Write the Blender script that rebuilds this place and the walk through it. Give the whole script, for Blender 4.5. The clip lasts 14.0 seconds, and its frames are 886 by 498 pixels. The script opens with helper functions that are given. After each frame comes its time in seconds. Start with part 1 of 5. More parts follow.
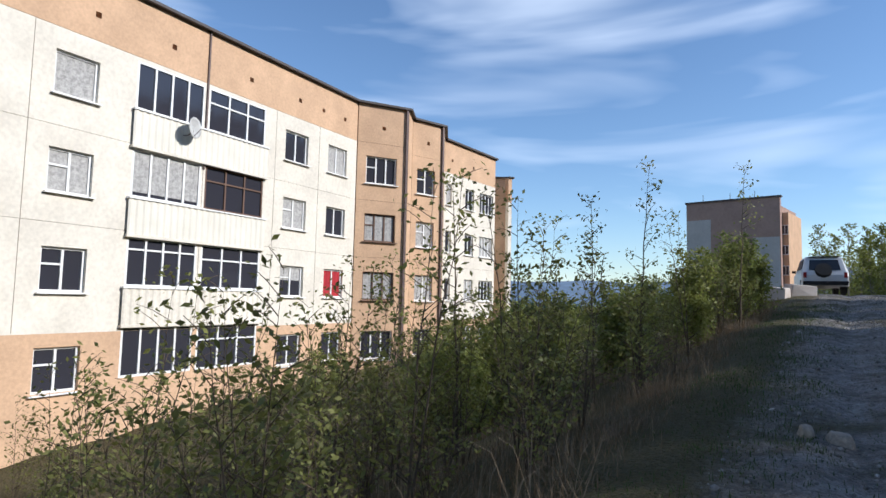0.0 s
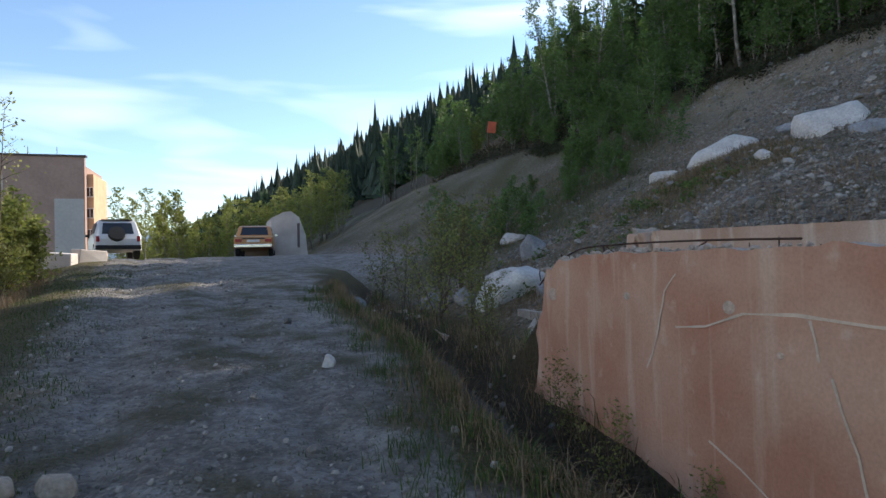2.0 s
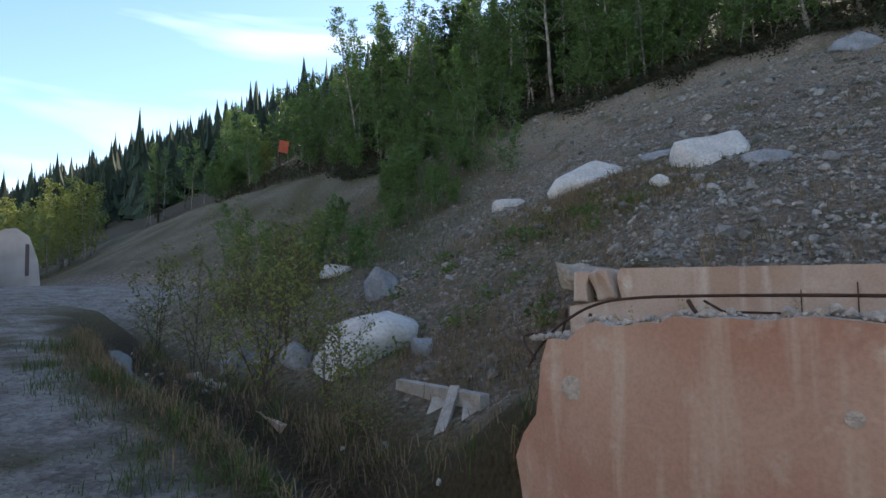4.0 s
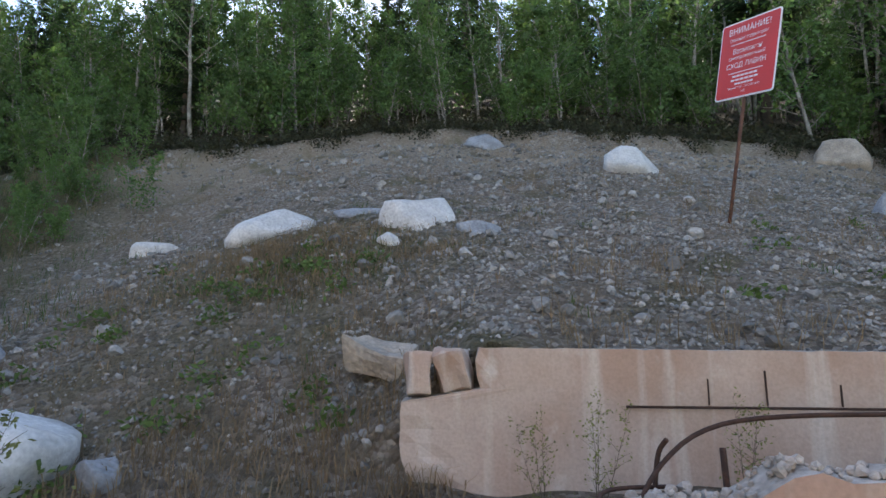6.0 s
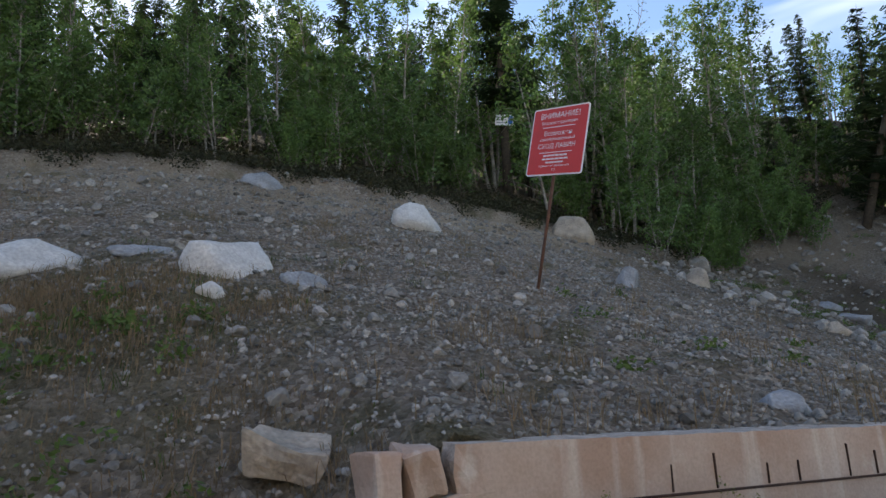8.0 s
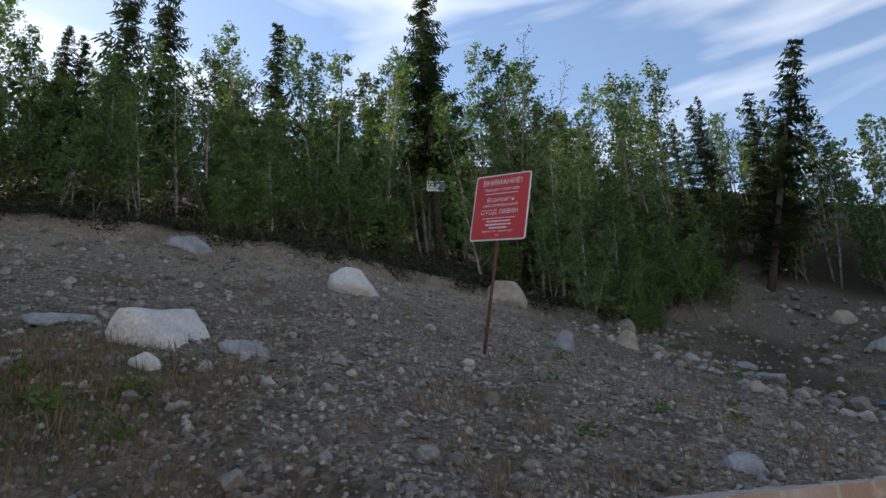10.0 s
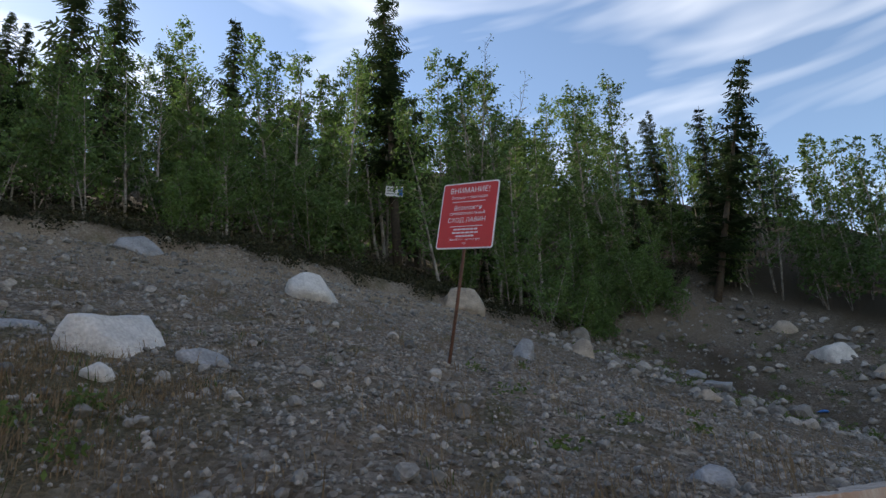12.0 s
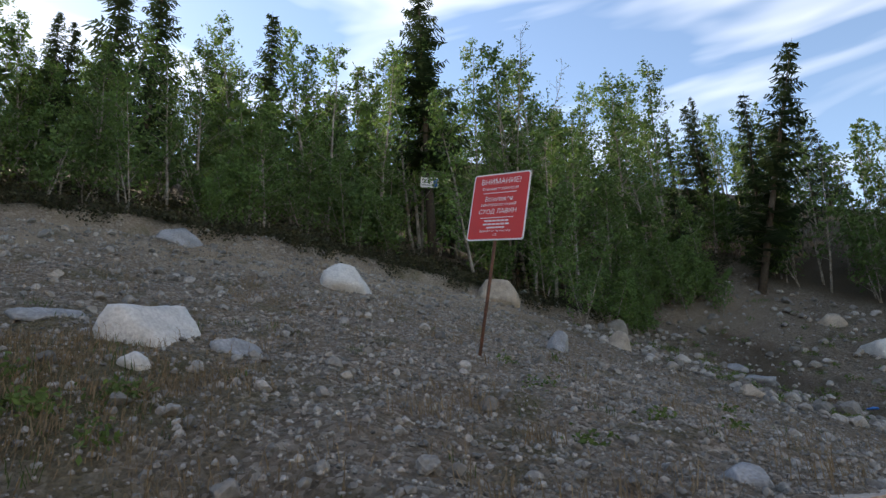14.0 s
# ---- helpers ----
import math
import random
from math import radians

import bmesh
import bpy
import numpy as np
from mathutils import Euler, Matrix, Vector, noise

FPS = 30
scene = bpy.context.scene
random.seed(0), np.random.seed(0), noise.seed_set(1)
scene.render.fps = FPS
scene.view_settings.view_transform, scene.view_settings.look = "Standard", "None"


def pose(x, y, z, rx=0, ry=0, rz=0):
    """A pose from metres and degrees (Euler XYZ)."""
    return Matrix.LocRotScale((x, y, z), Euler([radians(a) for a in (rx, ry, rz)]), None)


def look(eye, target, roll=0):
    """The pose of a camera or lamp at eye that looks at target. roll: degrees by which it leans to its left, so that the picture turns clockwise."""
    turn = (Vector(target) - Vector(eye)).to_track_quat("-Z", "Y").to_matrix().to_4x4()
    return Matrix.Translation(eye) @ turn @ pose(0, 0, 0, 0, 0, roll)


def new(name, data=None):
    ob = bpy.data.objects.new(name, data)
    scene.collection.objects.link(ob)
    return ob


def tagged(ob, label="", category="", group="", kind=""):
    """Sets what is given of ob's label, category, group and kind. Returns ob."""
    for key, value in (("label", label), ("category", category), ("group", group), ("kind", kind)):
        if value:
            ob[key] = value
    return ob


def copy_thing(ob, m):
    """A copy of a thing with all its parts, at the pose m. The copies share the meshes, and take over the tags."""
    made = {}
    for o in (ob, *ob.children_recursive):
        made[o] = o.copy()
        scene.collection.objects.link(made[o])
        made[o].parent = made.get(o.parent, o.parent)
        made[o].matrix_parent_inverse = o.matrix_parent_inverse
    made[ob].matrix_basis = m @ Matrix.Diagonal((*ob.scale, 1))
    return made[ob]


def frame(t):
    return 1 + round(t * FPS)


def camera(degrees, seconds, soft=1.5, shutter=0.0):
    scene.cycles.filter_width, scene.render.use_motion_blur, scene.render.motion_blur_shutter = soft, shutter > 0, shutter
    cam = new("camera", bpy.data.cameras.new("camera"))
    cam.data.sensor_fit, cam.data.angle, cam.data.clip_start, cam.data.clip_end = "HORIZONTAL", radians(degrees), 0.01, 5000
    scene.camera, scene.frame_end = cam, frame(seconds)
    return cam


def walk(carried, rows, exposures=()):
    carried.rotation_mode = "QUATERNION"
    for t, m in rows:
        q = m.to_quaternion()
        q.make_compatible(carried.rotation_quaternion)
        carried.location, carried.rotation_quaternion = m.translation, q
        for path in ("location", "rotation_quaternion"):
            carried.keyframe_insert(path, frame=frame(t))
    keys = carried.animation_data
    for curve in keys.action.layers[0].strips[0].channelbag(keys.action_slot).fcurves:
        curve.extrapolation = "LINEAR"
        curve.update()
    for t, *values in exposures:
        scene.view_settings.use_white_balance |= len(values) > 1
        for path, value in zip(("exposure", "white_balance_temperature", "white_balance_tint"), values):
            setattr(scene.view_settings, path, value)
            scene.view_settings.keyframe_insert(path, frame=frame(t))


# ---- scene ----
cam = camera(72.4, 14.0)
PATH = [
    (0, (-1.528, -0.971, 1.288), (-2.511, 0.762, 1.452), 1.3),
    (0.5, (-1.446, -0.293, 1.32), (-2.509, 1.398, 1.419), -0.2),
    (1, (-1.301, 0.328, 1.347), (-2.103, 2.16, 1.404), -0.2),
    (1.5, (-1.205, 0.801, 1.379), (-1.187, 2.8, 1.442), 0.1),
    (1.8, (-1.012, 1.064, 1.406), (-0.368, 2.957, 1.46), -1.3),
    (2, (-0.902, 1.309, 1.392), (0.094, 3.044, 1.433), -1.5),
    (2.5, (-0.681, 1.978, 1.434), (0.765, 3.355, 1.549), -1.3),
    (2.7, (-0.566, 2.26, 1.405), (0.921, 3.593, 1.522), -1.1),
    (4.8, (0.436, 5.283, 1.634), (2.074, 6.419, 1.797), -1.8),
    (5, (0.52, 5.444, 1.627), (2.301, 6.333, 1.823), -1.7),
    (5.2, (0.642, 5.614, 1.638), (2.521, 6.253, 1.88), -1.1),
    (5.5, (0.864, 5.901, 1.701), (2.824, 6.159, 2.0), -0.8),
    (6, (1.167, 6.482, 1.719), (3.142, 6.519, 2.026), -0.6),
    (6.5, (1.446, 6.951, 1.672), (3.426, 6.962, 1.954), -0.6),
    (7, (1.712, 7.282, 1.873), (3.678, 7.084, 2.18), -0.3),
    (7.5, (1.763, 7.65, 1.971), (3.643, 7.058, 2.31), -1.1),
    (8, (1.97, 7.74, 1.994), (3.739, 6.915, 2.427), -1.7),
    (8.2, (2.068, 7.787, 2.058), (3.809, 6.944, 2.566), -1.6),
    (10.3, (2.184, 7.985, 2.033), (3.746, 6.91, 2.669), -4.2),
    (10.5, (2.164, 7.993, 2.029), (3.69, 6.863, 2.657), -4.5),
    (11, (2.168, 8.022, 2.025), (3.637, 6.818, 2.653), -4.8),
    (11.5, (2.323, 8.056, 2.094), (3.799, 6.863, 2.725), -4.6),
    (12, (2.374, 8.087, 2.124), (3.883, 6.937, 2.756), -4.2),
    (12.5, (2.358, 8.073, 2.121), (3.88, 6.941, 2.756), -4.1),
    (13, (2.357, 8.059, 2.091), (3.892, 6.94, 2.718), -3.9),
    (13.5, (2.378, 8.057, 2.072), (3.945, 6.978, 2.689), -3.3),
    (14, (2.33, 7.986, 2.137), (3.918, 6.934, 2.748), -3.1),
]
walk(cam, [(t, look(e, g, r)) for t, e, g, r in PATH], ((0.0, 0.1, 5900, 10), (1.0, 0.1, 6100, 10), (1.5, 0.45, 6500, 10), (2.5, 0.92, 6800, 9), (5.0, 1.0, 6750, 10), (5.5, 0.72, 6900, 11), (5.9, 1.2, 6900, 11), (6.3, 2.5, 7000, 12), (6.7, 2.5, 7000, 12), (7.0, 2.12, 7000, 12), (7.5, 1.45, 7100, 13), (8.2, 0.95, 7300, 12), (10.4, 0.72, 7500, 12), (12.0, 0.68, 7400, 12), (13.0, 0.82, 7500, 12), (14.0, 1.02, 7700, 12)))

# ---------------------------------------------------------------- world, sun
SUN_DIR = Vector((0.852, 0.200, 0.485)).normalized()
SUN_EL = math.asin(SUN_DIR.z)
SUN_AZ = math.atan2(SUN_DIR.x, SUN_DIR.y)

world = bpy.data.worlds.new("world")
scene.world = world
world.use_nodes = True
wt = world.node_tree
wt.nodes.clear()
w_out = wt.nodes.new("ShaderNodeOutputWorld")
w_bg = wt.nodes.new("ShaderNodeBackground")
w_sky = wt.nodes.new("ShaderNodeTexSky")
w_sky.sky_type = "NISHITA"
w_sky.sun_disc = False
w_sky.sun_elevation, w_sky.sun_rotation = SUN_EL, SUN_AZ
w_sky.air_density, w_sky.dust_density, w_sky.ozone_density = 1.0, 0.15, 3.2
w_co = wt.nodes.new("ShaderNodeTexCoord")
w_map = wt.nodes.new("ShaderNodeMapping")
w_map.inputs["Scale"].default_value = (1.1, 1.6, 7.0)
w_map.inputs["Rotation"].default_value = (0.06, 0.10, 0.5)
w_noise = wt.nodes.new("ShaderNodeTexNoise")
w_noise.inputs["Scale"].default_value = 1.5
w_noise.inputs["Detail"].default_value = 3.6
w_noise.inputs["Roughness"].default_value = 0.52
w_noise.inputs["Distortion"].default_value = 0.5
w_ramp = wt.nodes.new("ShaderNodeValToRGB")
w_ramp.color_ramp.elements[0].position, w_ramp.color_ramp.elements[1].position = 0.48, 0.84
w_ramp.color_ramp.elements[0].color = (0, 0, 0, 1)
w_ramp.color_ramp.elements[1].color = (0.55, 0.55, 0.55, 1)
w_mix = wt.nodes.new("ShaderNodeMixRGB")
w_mix.inputs[2].default_value = (8.0, 8.6, 9.4, 1)
w_bg.inputs["Strength"].default_value = 0.15
for a, b in ((w_co.outputs["Generated"], w_map.inputs[0]), (w_map.outputs[0], w_noise.inputs["Vector"]),
             (w_noise.outputs[0], w_ramp.inputs[0]), (w_ramp.outputs[0], w_mix.inputs[0]), (w_sky.outputs[0], w_mix.inputs[1]),
             (w_mix.outputs[0], w_bg.inputs[0]), (w_bg.outputs[0], w_out.inputs[0])):
    wt.links.new(a, b)

sun = new("sun", bpy.data.lights.new("sun", "SUN"))
sun.data.energy, sun.data.angle, sun.data.color = 5.0, radians(0.6), (1.0, 0.92, 0.82)
sun.matrix_world = look(SUN_DIR * 60, (0, 0, 0))

# ---------------------------------------------------------------- materials
MATS = {}


def material(name, base, rough=0.8, metal=0.0, var=0.25, scale=3.0, fine=40.0, bump=0.3, bump_scale=30.0, tint=None, transl=0.0,
             spec=0.4, random_tint=0.0, coord="Object"):
    """A Principled material with colour varied at two scales and a fine relief. tint: the colour of large stains."""
    if name in MATS:
        return MATS[name]
    m = bpy.data.materials.new(name)
    m.use_nodes = True
    t = m.node_tree
    bsdf = t.nodes["Principled BSDF"]
    out = t.nodes["Material Output"]
    link = t.links.new
    co = t.nodes.new("ShaderNodeTexCoord")
    big = t.nodes.new("ShaderNodeTexNoise")
    big.inputs["Scale"].default_value, big.inputs["Detail"].default_value = scale, 5
    small = t.nodes.new("ShaderNodeTexNoise")
    small.inputs["Scale"].default_value, small.inputs["Detail"].default_value = fine, 4
    link(co.outputs[coord], big.inputs["Vector"])
    link(co.outputs[coord], small.inputs["Vector"])
    ramp = t.nodes.new("ShaderNodeValToRGB")
    ramp.color_ramp.elements[0].position, ramp.color_ramp.elements[1].position = 0.35, 0.68
    b = Vector(base)
    other = Vector(tint) if tint else b * (1 - var)
    ramp.color_ramp.elements[0].color = (*other, 1)
    ramp.color_ramp.elements[1].color = (*b, 1)
    link(big.outputs[0], ramp.inputs[0])
    mul = t.nodes.new("ShaderNodeMixRGB")
    mul.blend_type = "MULTIPLY"
    mul.inputs[0].default_value = 1.0
    r2 = t.nodes.new("ShaderNodeValToRGB")
    r2.color_ramp.elements[0].position, r2.color_ramp.elements[1].position = 0.3, 0.7
    lo = 1 - var
    r2.color_ramp.elements[0].color = (lo, lo, lo, 1)
    r2.color_ramp.elements[1].color = (1, 1, 1, 1)
    link(small.outputs[0], r2.inputs[0])
    link(ramp.outputs[0], mul.inputs[1])
    link(r2.outputs[0], mul.inputs[2])
    colour = mul.outputs[0]
    if random_tint:
        info = t.nodes.new("ShaderNodeObjectInfo")
        geo = t.nodes.new("ShaderNodeNewGeometry")
        add = t.nodes.new("ShaderNodeMath")
        add.operation = "ADD"
        link(info.outputs["Random"], add.inputs[0])
        link(geo.outputs["Random Per Island"], add.inputs[1])
        rng = t.nodes.new("ShaderNodeMapRange")
        rng.inputs[1].default_value, rng.inputs[2].default_value = 0.0, 2.0
        rng.inputs[3].default_value, rng.inputs[4].default_value = 1 - random_tint, 1 + random_tint
        link(add.outputs[0], rng.inputs[0])
        hsv = t.nodes.new("ShaderNodeHueSaturation")
        link(rng.outputs[0], hsv.inputs["Value"])
        link(colour, hsv.inputs["Color"])
        colour = hsv.outputs[0]
    link(colour, bsdf.inputs["Base Color"])
    bsdf.inputs["Roughness"].default_value = rough
    bsdf.inputs["Metallic"].default_value = metal
    bsdf.inputs["Specular IOR Level"].default_value = spec
    if bump:
        bn = t.nodes.new("ShaderNodeTexNoise")
        bn.inputs["Scale"].default_value, bn.inputs["Detail"].default_value = bump_scale, 6
        link(co.outputs[coord], bn.inputs["Vector"])
        bp = t.nodes.new("ShaderNodeBump")
        bp.inputs["Strength"].default_value = bump
        bp.inputs["Distance"].default_value = 0.6 / bump_scale
        link(bn.outputs[0], bp.inputs["Height"])
        link(bp.outputs[0], bsdf.inputs["Normal"])
    if transl:
        tr = t.nodes.new("ShaderNodeBsdfTranslucent")
        mx = t.nodes.new("ShaderNodeMixShader")
        mx.inputs[0].default_value = transl
        link(colour, tr.inputs[0])
        link(bsdf.outputs[0], mx.inputs[1])
        link(tr.outputs[0], mx.inputs[2])
        link(mx.outputs[0], out.inputs[0])
    MATS[name] = m
    return m


def glass_material(name, base, rough=0.05):
    m = bpy.data.materials.new(name)
    m.use_nodes = True
    b = m.node_tree.nodes["Principled BSDF"]
    b.inputs["Base Color"].default_value = (*base, 1)
    b.inputs["Roughness"].default_value = rough
    b.inputs["Specular IOR Level"].default_value = 0.6
    MATS[name] = m
    return m


PANEL = material("pebble_panel", (0.80, 0.745, 0.64), 0.9, var=0.15, scale=0.8, fine=9, bump=0.5, bump_scale=45)
ORANGE_PANEL = material("ochre_panel", (0.66, 0.44, 0.28), 0.9, var=0.16, scale=0.9, fine=12, bump=0.5, bump_scale=40)
GREY_PANEL = material("grey_panel", (0.50, 0.47, 0.44), 0.9, var=0.1, scale=0.4, fine=3, bump=0.2)
PINK_PANEL = material("pink_panel", (0.40, 0.27, 0.22), 0.9, var=0.15, scale=0.4, fine=3, bump=0.2)
SEAM = material("panel_seam", (0.34, 0.28, 0.22), 0.95, bump=0)
ROOFING = material("roof_edge", (0.10, 0.085, 0.08), 0.7, bump=0.1)
WHITE_FRAME = material("white_frame", (0.82, 0.82, 0.80), 0.4, var=0.06, bump=0)
BROWN_FRAME = material("brown_frame", (0.16, 0.09, 0.06), 0.6, bump=0.1)
PANE = glass_material("window_pane", (0.035, 0.035, 0.045))
CURTAIN = material("curtain", (0.55, 0.54, 0.52), 0.9, var=0.35, scale=8, fine=30, bump=0)
RED_CURTAIN = material("red_curtain", (0.45, 0.03, 0.04), 0.9, bump=0)
CORRUGATED = material("corrugated_sheet", (0.78, 0.74, 0.64), 0.55, var=0.1, scale=1.2, bump=0.1)
PIPE = material("drain_pipe", (0.17, 0.12, 0.11), 0.6)
DISH = material("dish", (0.62, 0.62, 0.60), 0.5, bump=0)
BARK_BIRCH = material("birch_bark", (0.42, 0.38, 0.33), 0.85, var=0.5, scale=6, fine=30, bump=0.4, tint=(0.16, 0.13, 0.10))
# bark of dark trunks, also the painted darkness inside the house
BARK_AND_UNLIT = material("dark_bark_and_unlit", (0.10, 0.075, 0.055), 0.9, var=0.4, scale=8, bump=0.5)
BARK_WILLOW = material("willow_bark", (0.16, 0.12, 0.08), 0.9, var=0.4, scale=8, bump=0.4)
LEAF_BIRCH = material("birch_leaf", (0.125, 0.215, 0.055), 0.6, var=0.25, scale=2, transl=0.4, bump=0, random_tint=0.45)
LEAF_WILLOW = material("willow_leaf", (0.25, 0.26, 0.075), 0.55, var=0.25, scale=2, transl=0.5, bump=0, random_tint=0.5)
# yellow-green leaf, with sunlit brightness put into the base colour
LEAF_SUNLIT = material("sunlit_green_leaf", (0.29, 0.32, 0.08), 0.6, var=0.25, scale=2, transl=0.5, bump=0, random_tint=0.4)
NEEDLE = material("spruce_needles", (0.065, 0.105, 0.045), 0.7, var=0.35, scale=2, transl=0.25, bump=0, random_tint=0.4)
WOODS = material("far_spruce", (0.042, 0.072, 0.036), 0.8, var=0.4, scale=0.15, fine=2, transl=0.1, bump=0, random_tint=0.4)
CONCRETE_RAW = material("broken_concrete", (0.55, 0.46, 0.39), 0.95, var=0.35, scale=9, fine=40, bump=0.9, bump_scale=22)
PALE_SCRATCH = material("pale_scratch", (0.60, 0.52, 0.43), 0.95, var=0.2, bump=0.2)
RUST = material("rusty_steel", (0.085, 0.040, 0.026), 0.85, var=0.45, scale=14, fine=60, bump=0.5, bump_scale=80)
RUST_POST = material("rusty_post", (0.17, 0.075, 0.045), 0.85, var=0.4, scale=8, fine=50, bump=0.4, bump_scale=60)
ROCK_WHITE = material("pale_granite", (0.66, 0.63, 0.60), 0.85, var=0.28, scale=3.5, fine=26, bump=0.6, bump_scale=14)
ROCK_GREY = material("grey_granite", (0.34, 0.34, 0.35), 0.85, var=0.35, scale=4, fine=30, bump=0.6, bump_scale=14)
ROCK_TAN = material("tan_granite", (0.46, 0.38, 0.30), 0.85, var=0.35, scale=4, fine=30, bump=0.6, bump_scale=14)
STONES = material("scree_stones", (0.42, 0.385, 0.345), 0.9, var=0.4, scale=2, fine=30, bump=0.5, random_tint=0.75)
DRY_GRASS = material("dry_grass", (0.34, 0.24, 0.14), 0.9, var=0.3, transl=0.25, bump=0, random_tint=0.45)
TWIG = material("dry_twig", (0.40, 0.30, 0.19), 0.9, var=0.3, transl=0.1, bump=0, random_tint=0.4)
GREEN_GRASS = material("green_grass", (0.10, 0.15, 0.035), 0.8, var=0.3, transl=0.3, bump=0, random_tint=0.45)
HEATH = material("heath_leaf", (0.075, 0.075, 0.03), 0.8, var=0.4, transl=0.2, bump=0, random_tint=0.5)
PLANK = material("weathered_plank", (0.46, 0.41, 0.36), 0.85, var=0.35, scale=5, fine=60, bump=0.4)
SIGN_RED = material("red_sign_paint", (0.62, 0.035, 0.030), 0.45, var=0.08, scale=3, bump=0)
SIGN_WHITE = material("white_sign_paint", (0.80, 0.78, 0.77), 0.45, var=0.05, bump=0)
SIGN_BACK = material("sign_back_steel", (0.40, 0.40, 0.40), 0.5, metal=0.6)
ORANGE_SIGN = material("orange_sign_paint", (0.72, 0.14, 0.06), 0.6, bump=0)
CAR_WHITE = material("white_car_paint", (0.62, 0.62, 0.62), 0.3, var=0.06, bump=0, spec=0.6)
CAR_ORANGE = material("orange_car_paint", (0.52, 0.23, 0.06), 0.32, var=0.1, bump=0, spec=0.6)
CAR_GLASS = glass_material("car_glass", (0.02, 0.022, 0.026))
RUBBER = material("rubber", (0.025, 0.025, 0.025), 0.85)
STEEL = material("wheel_steel", (0.35, 0.35, 0.36), 0.45, metal=0.7)
CHROME = material("chrome", (0.6, 0.6, 0.6), 0.2, metal=1.0, bump=0)
TAIL_RED = material("tail_lamp_red", (0.35, 0.02, 0.02), 0.25, bump=0)
PLATE = material("number_plate", (0.75, 0.75, 0.73), 0.5, bump=0)
GARAGE = material("pale_plastered_concrete", (0.62, 0.57, 0.53), 0.9, var=0.15, scale=1.2, bump=0.3, tint=(0.46, 0.40, 0.36))
BLUE_LITTER = material("blue_plastic", (0.02, 0.17, 0.52), 0.4, bump=0)
# the blue of distance haze is put into this base colour
HAZE_BLUE_MOUNTAIN = material("distant_mountain", (0.13, 0.19, 0.26), 1.0, var=0.3, scale=0.004, fine=0.03, bump=0, tint=(0.22, 0.30, 0.40))
VALLEY_WOOD = material("valley_wood_leaf", (0.06, 0.11, 0.045), 0.9, var=0.4, scale=0.2, bump=0, transl=0.2, random_tint=0.4)


def ground_material():
    m = bpy.data.materials.new("ground_cover")
    m.use_nodes = True
    t = m.node_tree
    b = t.nodes["Principled BSDF"]
    link = t.links.new
    co = t.nodes.new("ShaderNodeTexCoord")
    att = t.nodes.new("ShaderNodeAttribute")
    att.attribute_name = "cover"
    sep = t.nodes.new("ShaderNodeSeparateColor")
    link(att.outputs["Color"], sep.inputs[0])

    def noise_node(scale, detail=6, rough=0.6):
        n = t.nodes.new("ShaderNodeTexNoise")
        n.inputs["Scale"].default_value, n.inputs["Detail"].default_value, n.inputs["Roughness"].default_value = scale, detail, rough
        link(co.outputs["Object"], n.inputs["Vector"])
        return n.outputs[0]

    def ramp(fac, stops):
        r = t.nodes.new("ShaderNodeValToRGB")
        els = r.color_ramp.elements
        while len(els) < len(stops):
            els.new(0.5)
        for e, (p, c) in zip(els, stops):
            e.position, e.color = p, (*c, 1)
        link(fac, r.inputs[0])
        return r.outputs[0]

    def mix(fac, a, c):
        x = t.nodes.new("ShaderNodeMixRGB")
        link(fac, x.inputs[0])
        link(a, x.inputs[1])
        link(c, x.inputs[2])
        return x.outputs[0]

    n_mid, n_fine = noise_node(2.6), noise_node(30, 9, 0.78)
    vor = t.nodes.new("ShaderNodeTexVoronoi")
    vor.inputs["Scale"].default_value = 19
    link(co.outputs["Object"], vor.inputs["Vector"])
    peb = ramp(vor.outputs["Color"], ((0.12, (0.10, 0.078, 0.060)), (0.5, (0.235, 0.195, 0.158)), (0.88, (0.50, 0.44, 0.38))))
    sand = ramp(n_fine, ((0.3, (0.13, 0.097, 0.068)), (0.7, (0.32, 0.25, 0.182))))
    pale_sand = ramp(n_fine, ((0.3, (0.27, 0.205, 0.145)), (0.7, (0.46, 0.37, 0.27))))
    scree = mix(ramp(n_mid, ((0.40, (0.30, 0.30, 0.30)), (0.62, (0.88, 0.88, 0.88)))), sand, peb)
    scree = mix(att.outputs["Alpha"], scree, pale_sand)
    track = mix(ramp(n_fine, ((0.42, (0, 0, 0)), (0.60, (0.8, 0.8, 0.8)))), ramp(n_mid, ((0.35, (0.17, 0.155, 0.145)), (0.66, (0.43, 0.415, 0.40)))), peb)
    grass = ramp(n_fine, ((0.3, (0.045, 0.050, 0.018)), (0.55, (0.125, 0.105, 0.05)), (0.8, (0.23, 0.185, 0.105))))
    soil = ramp(n_fine, ((0.3, (0.030, 0.022, 0.015)), (0.7, (0.10, 0.075, 0.05))))
    col = mix(sep.outputs[0], scree, track)
    col = mix(sep.outputs[1], col, grass)
    col = mix(sep.outputs[2], col, soil)
    link(col, b.inputs["Base Color"])
    b.inputs["Roughness"].default_value = 0.95
    b.inputs["Specular IOR Level"].default_value = 0.2
    bp = t.nodes.new("ShaderNodeBump")
    bp.inputs["Strength"].default_value, bp.inputs["Distance"].default_value = 1.0, 0.075
    link(n_fine, bp.inputs["Height"])
    b2 = t.nodes.new("ShaderNodeBump")
    b2.inputs["Strength"].default_value, b2.inputs["Distance"].default_value = 0.8, 0.05
    b2.invert = True
    link(vor.outputs["Distance"], b2.inputs["Height"])
    link(bp.outputs[0], b2.inputs["Normal"])
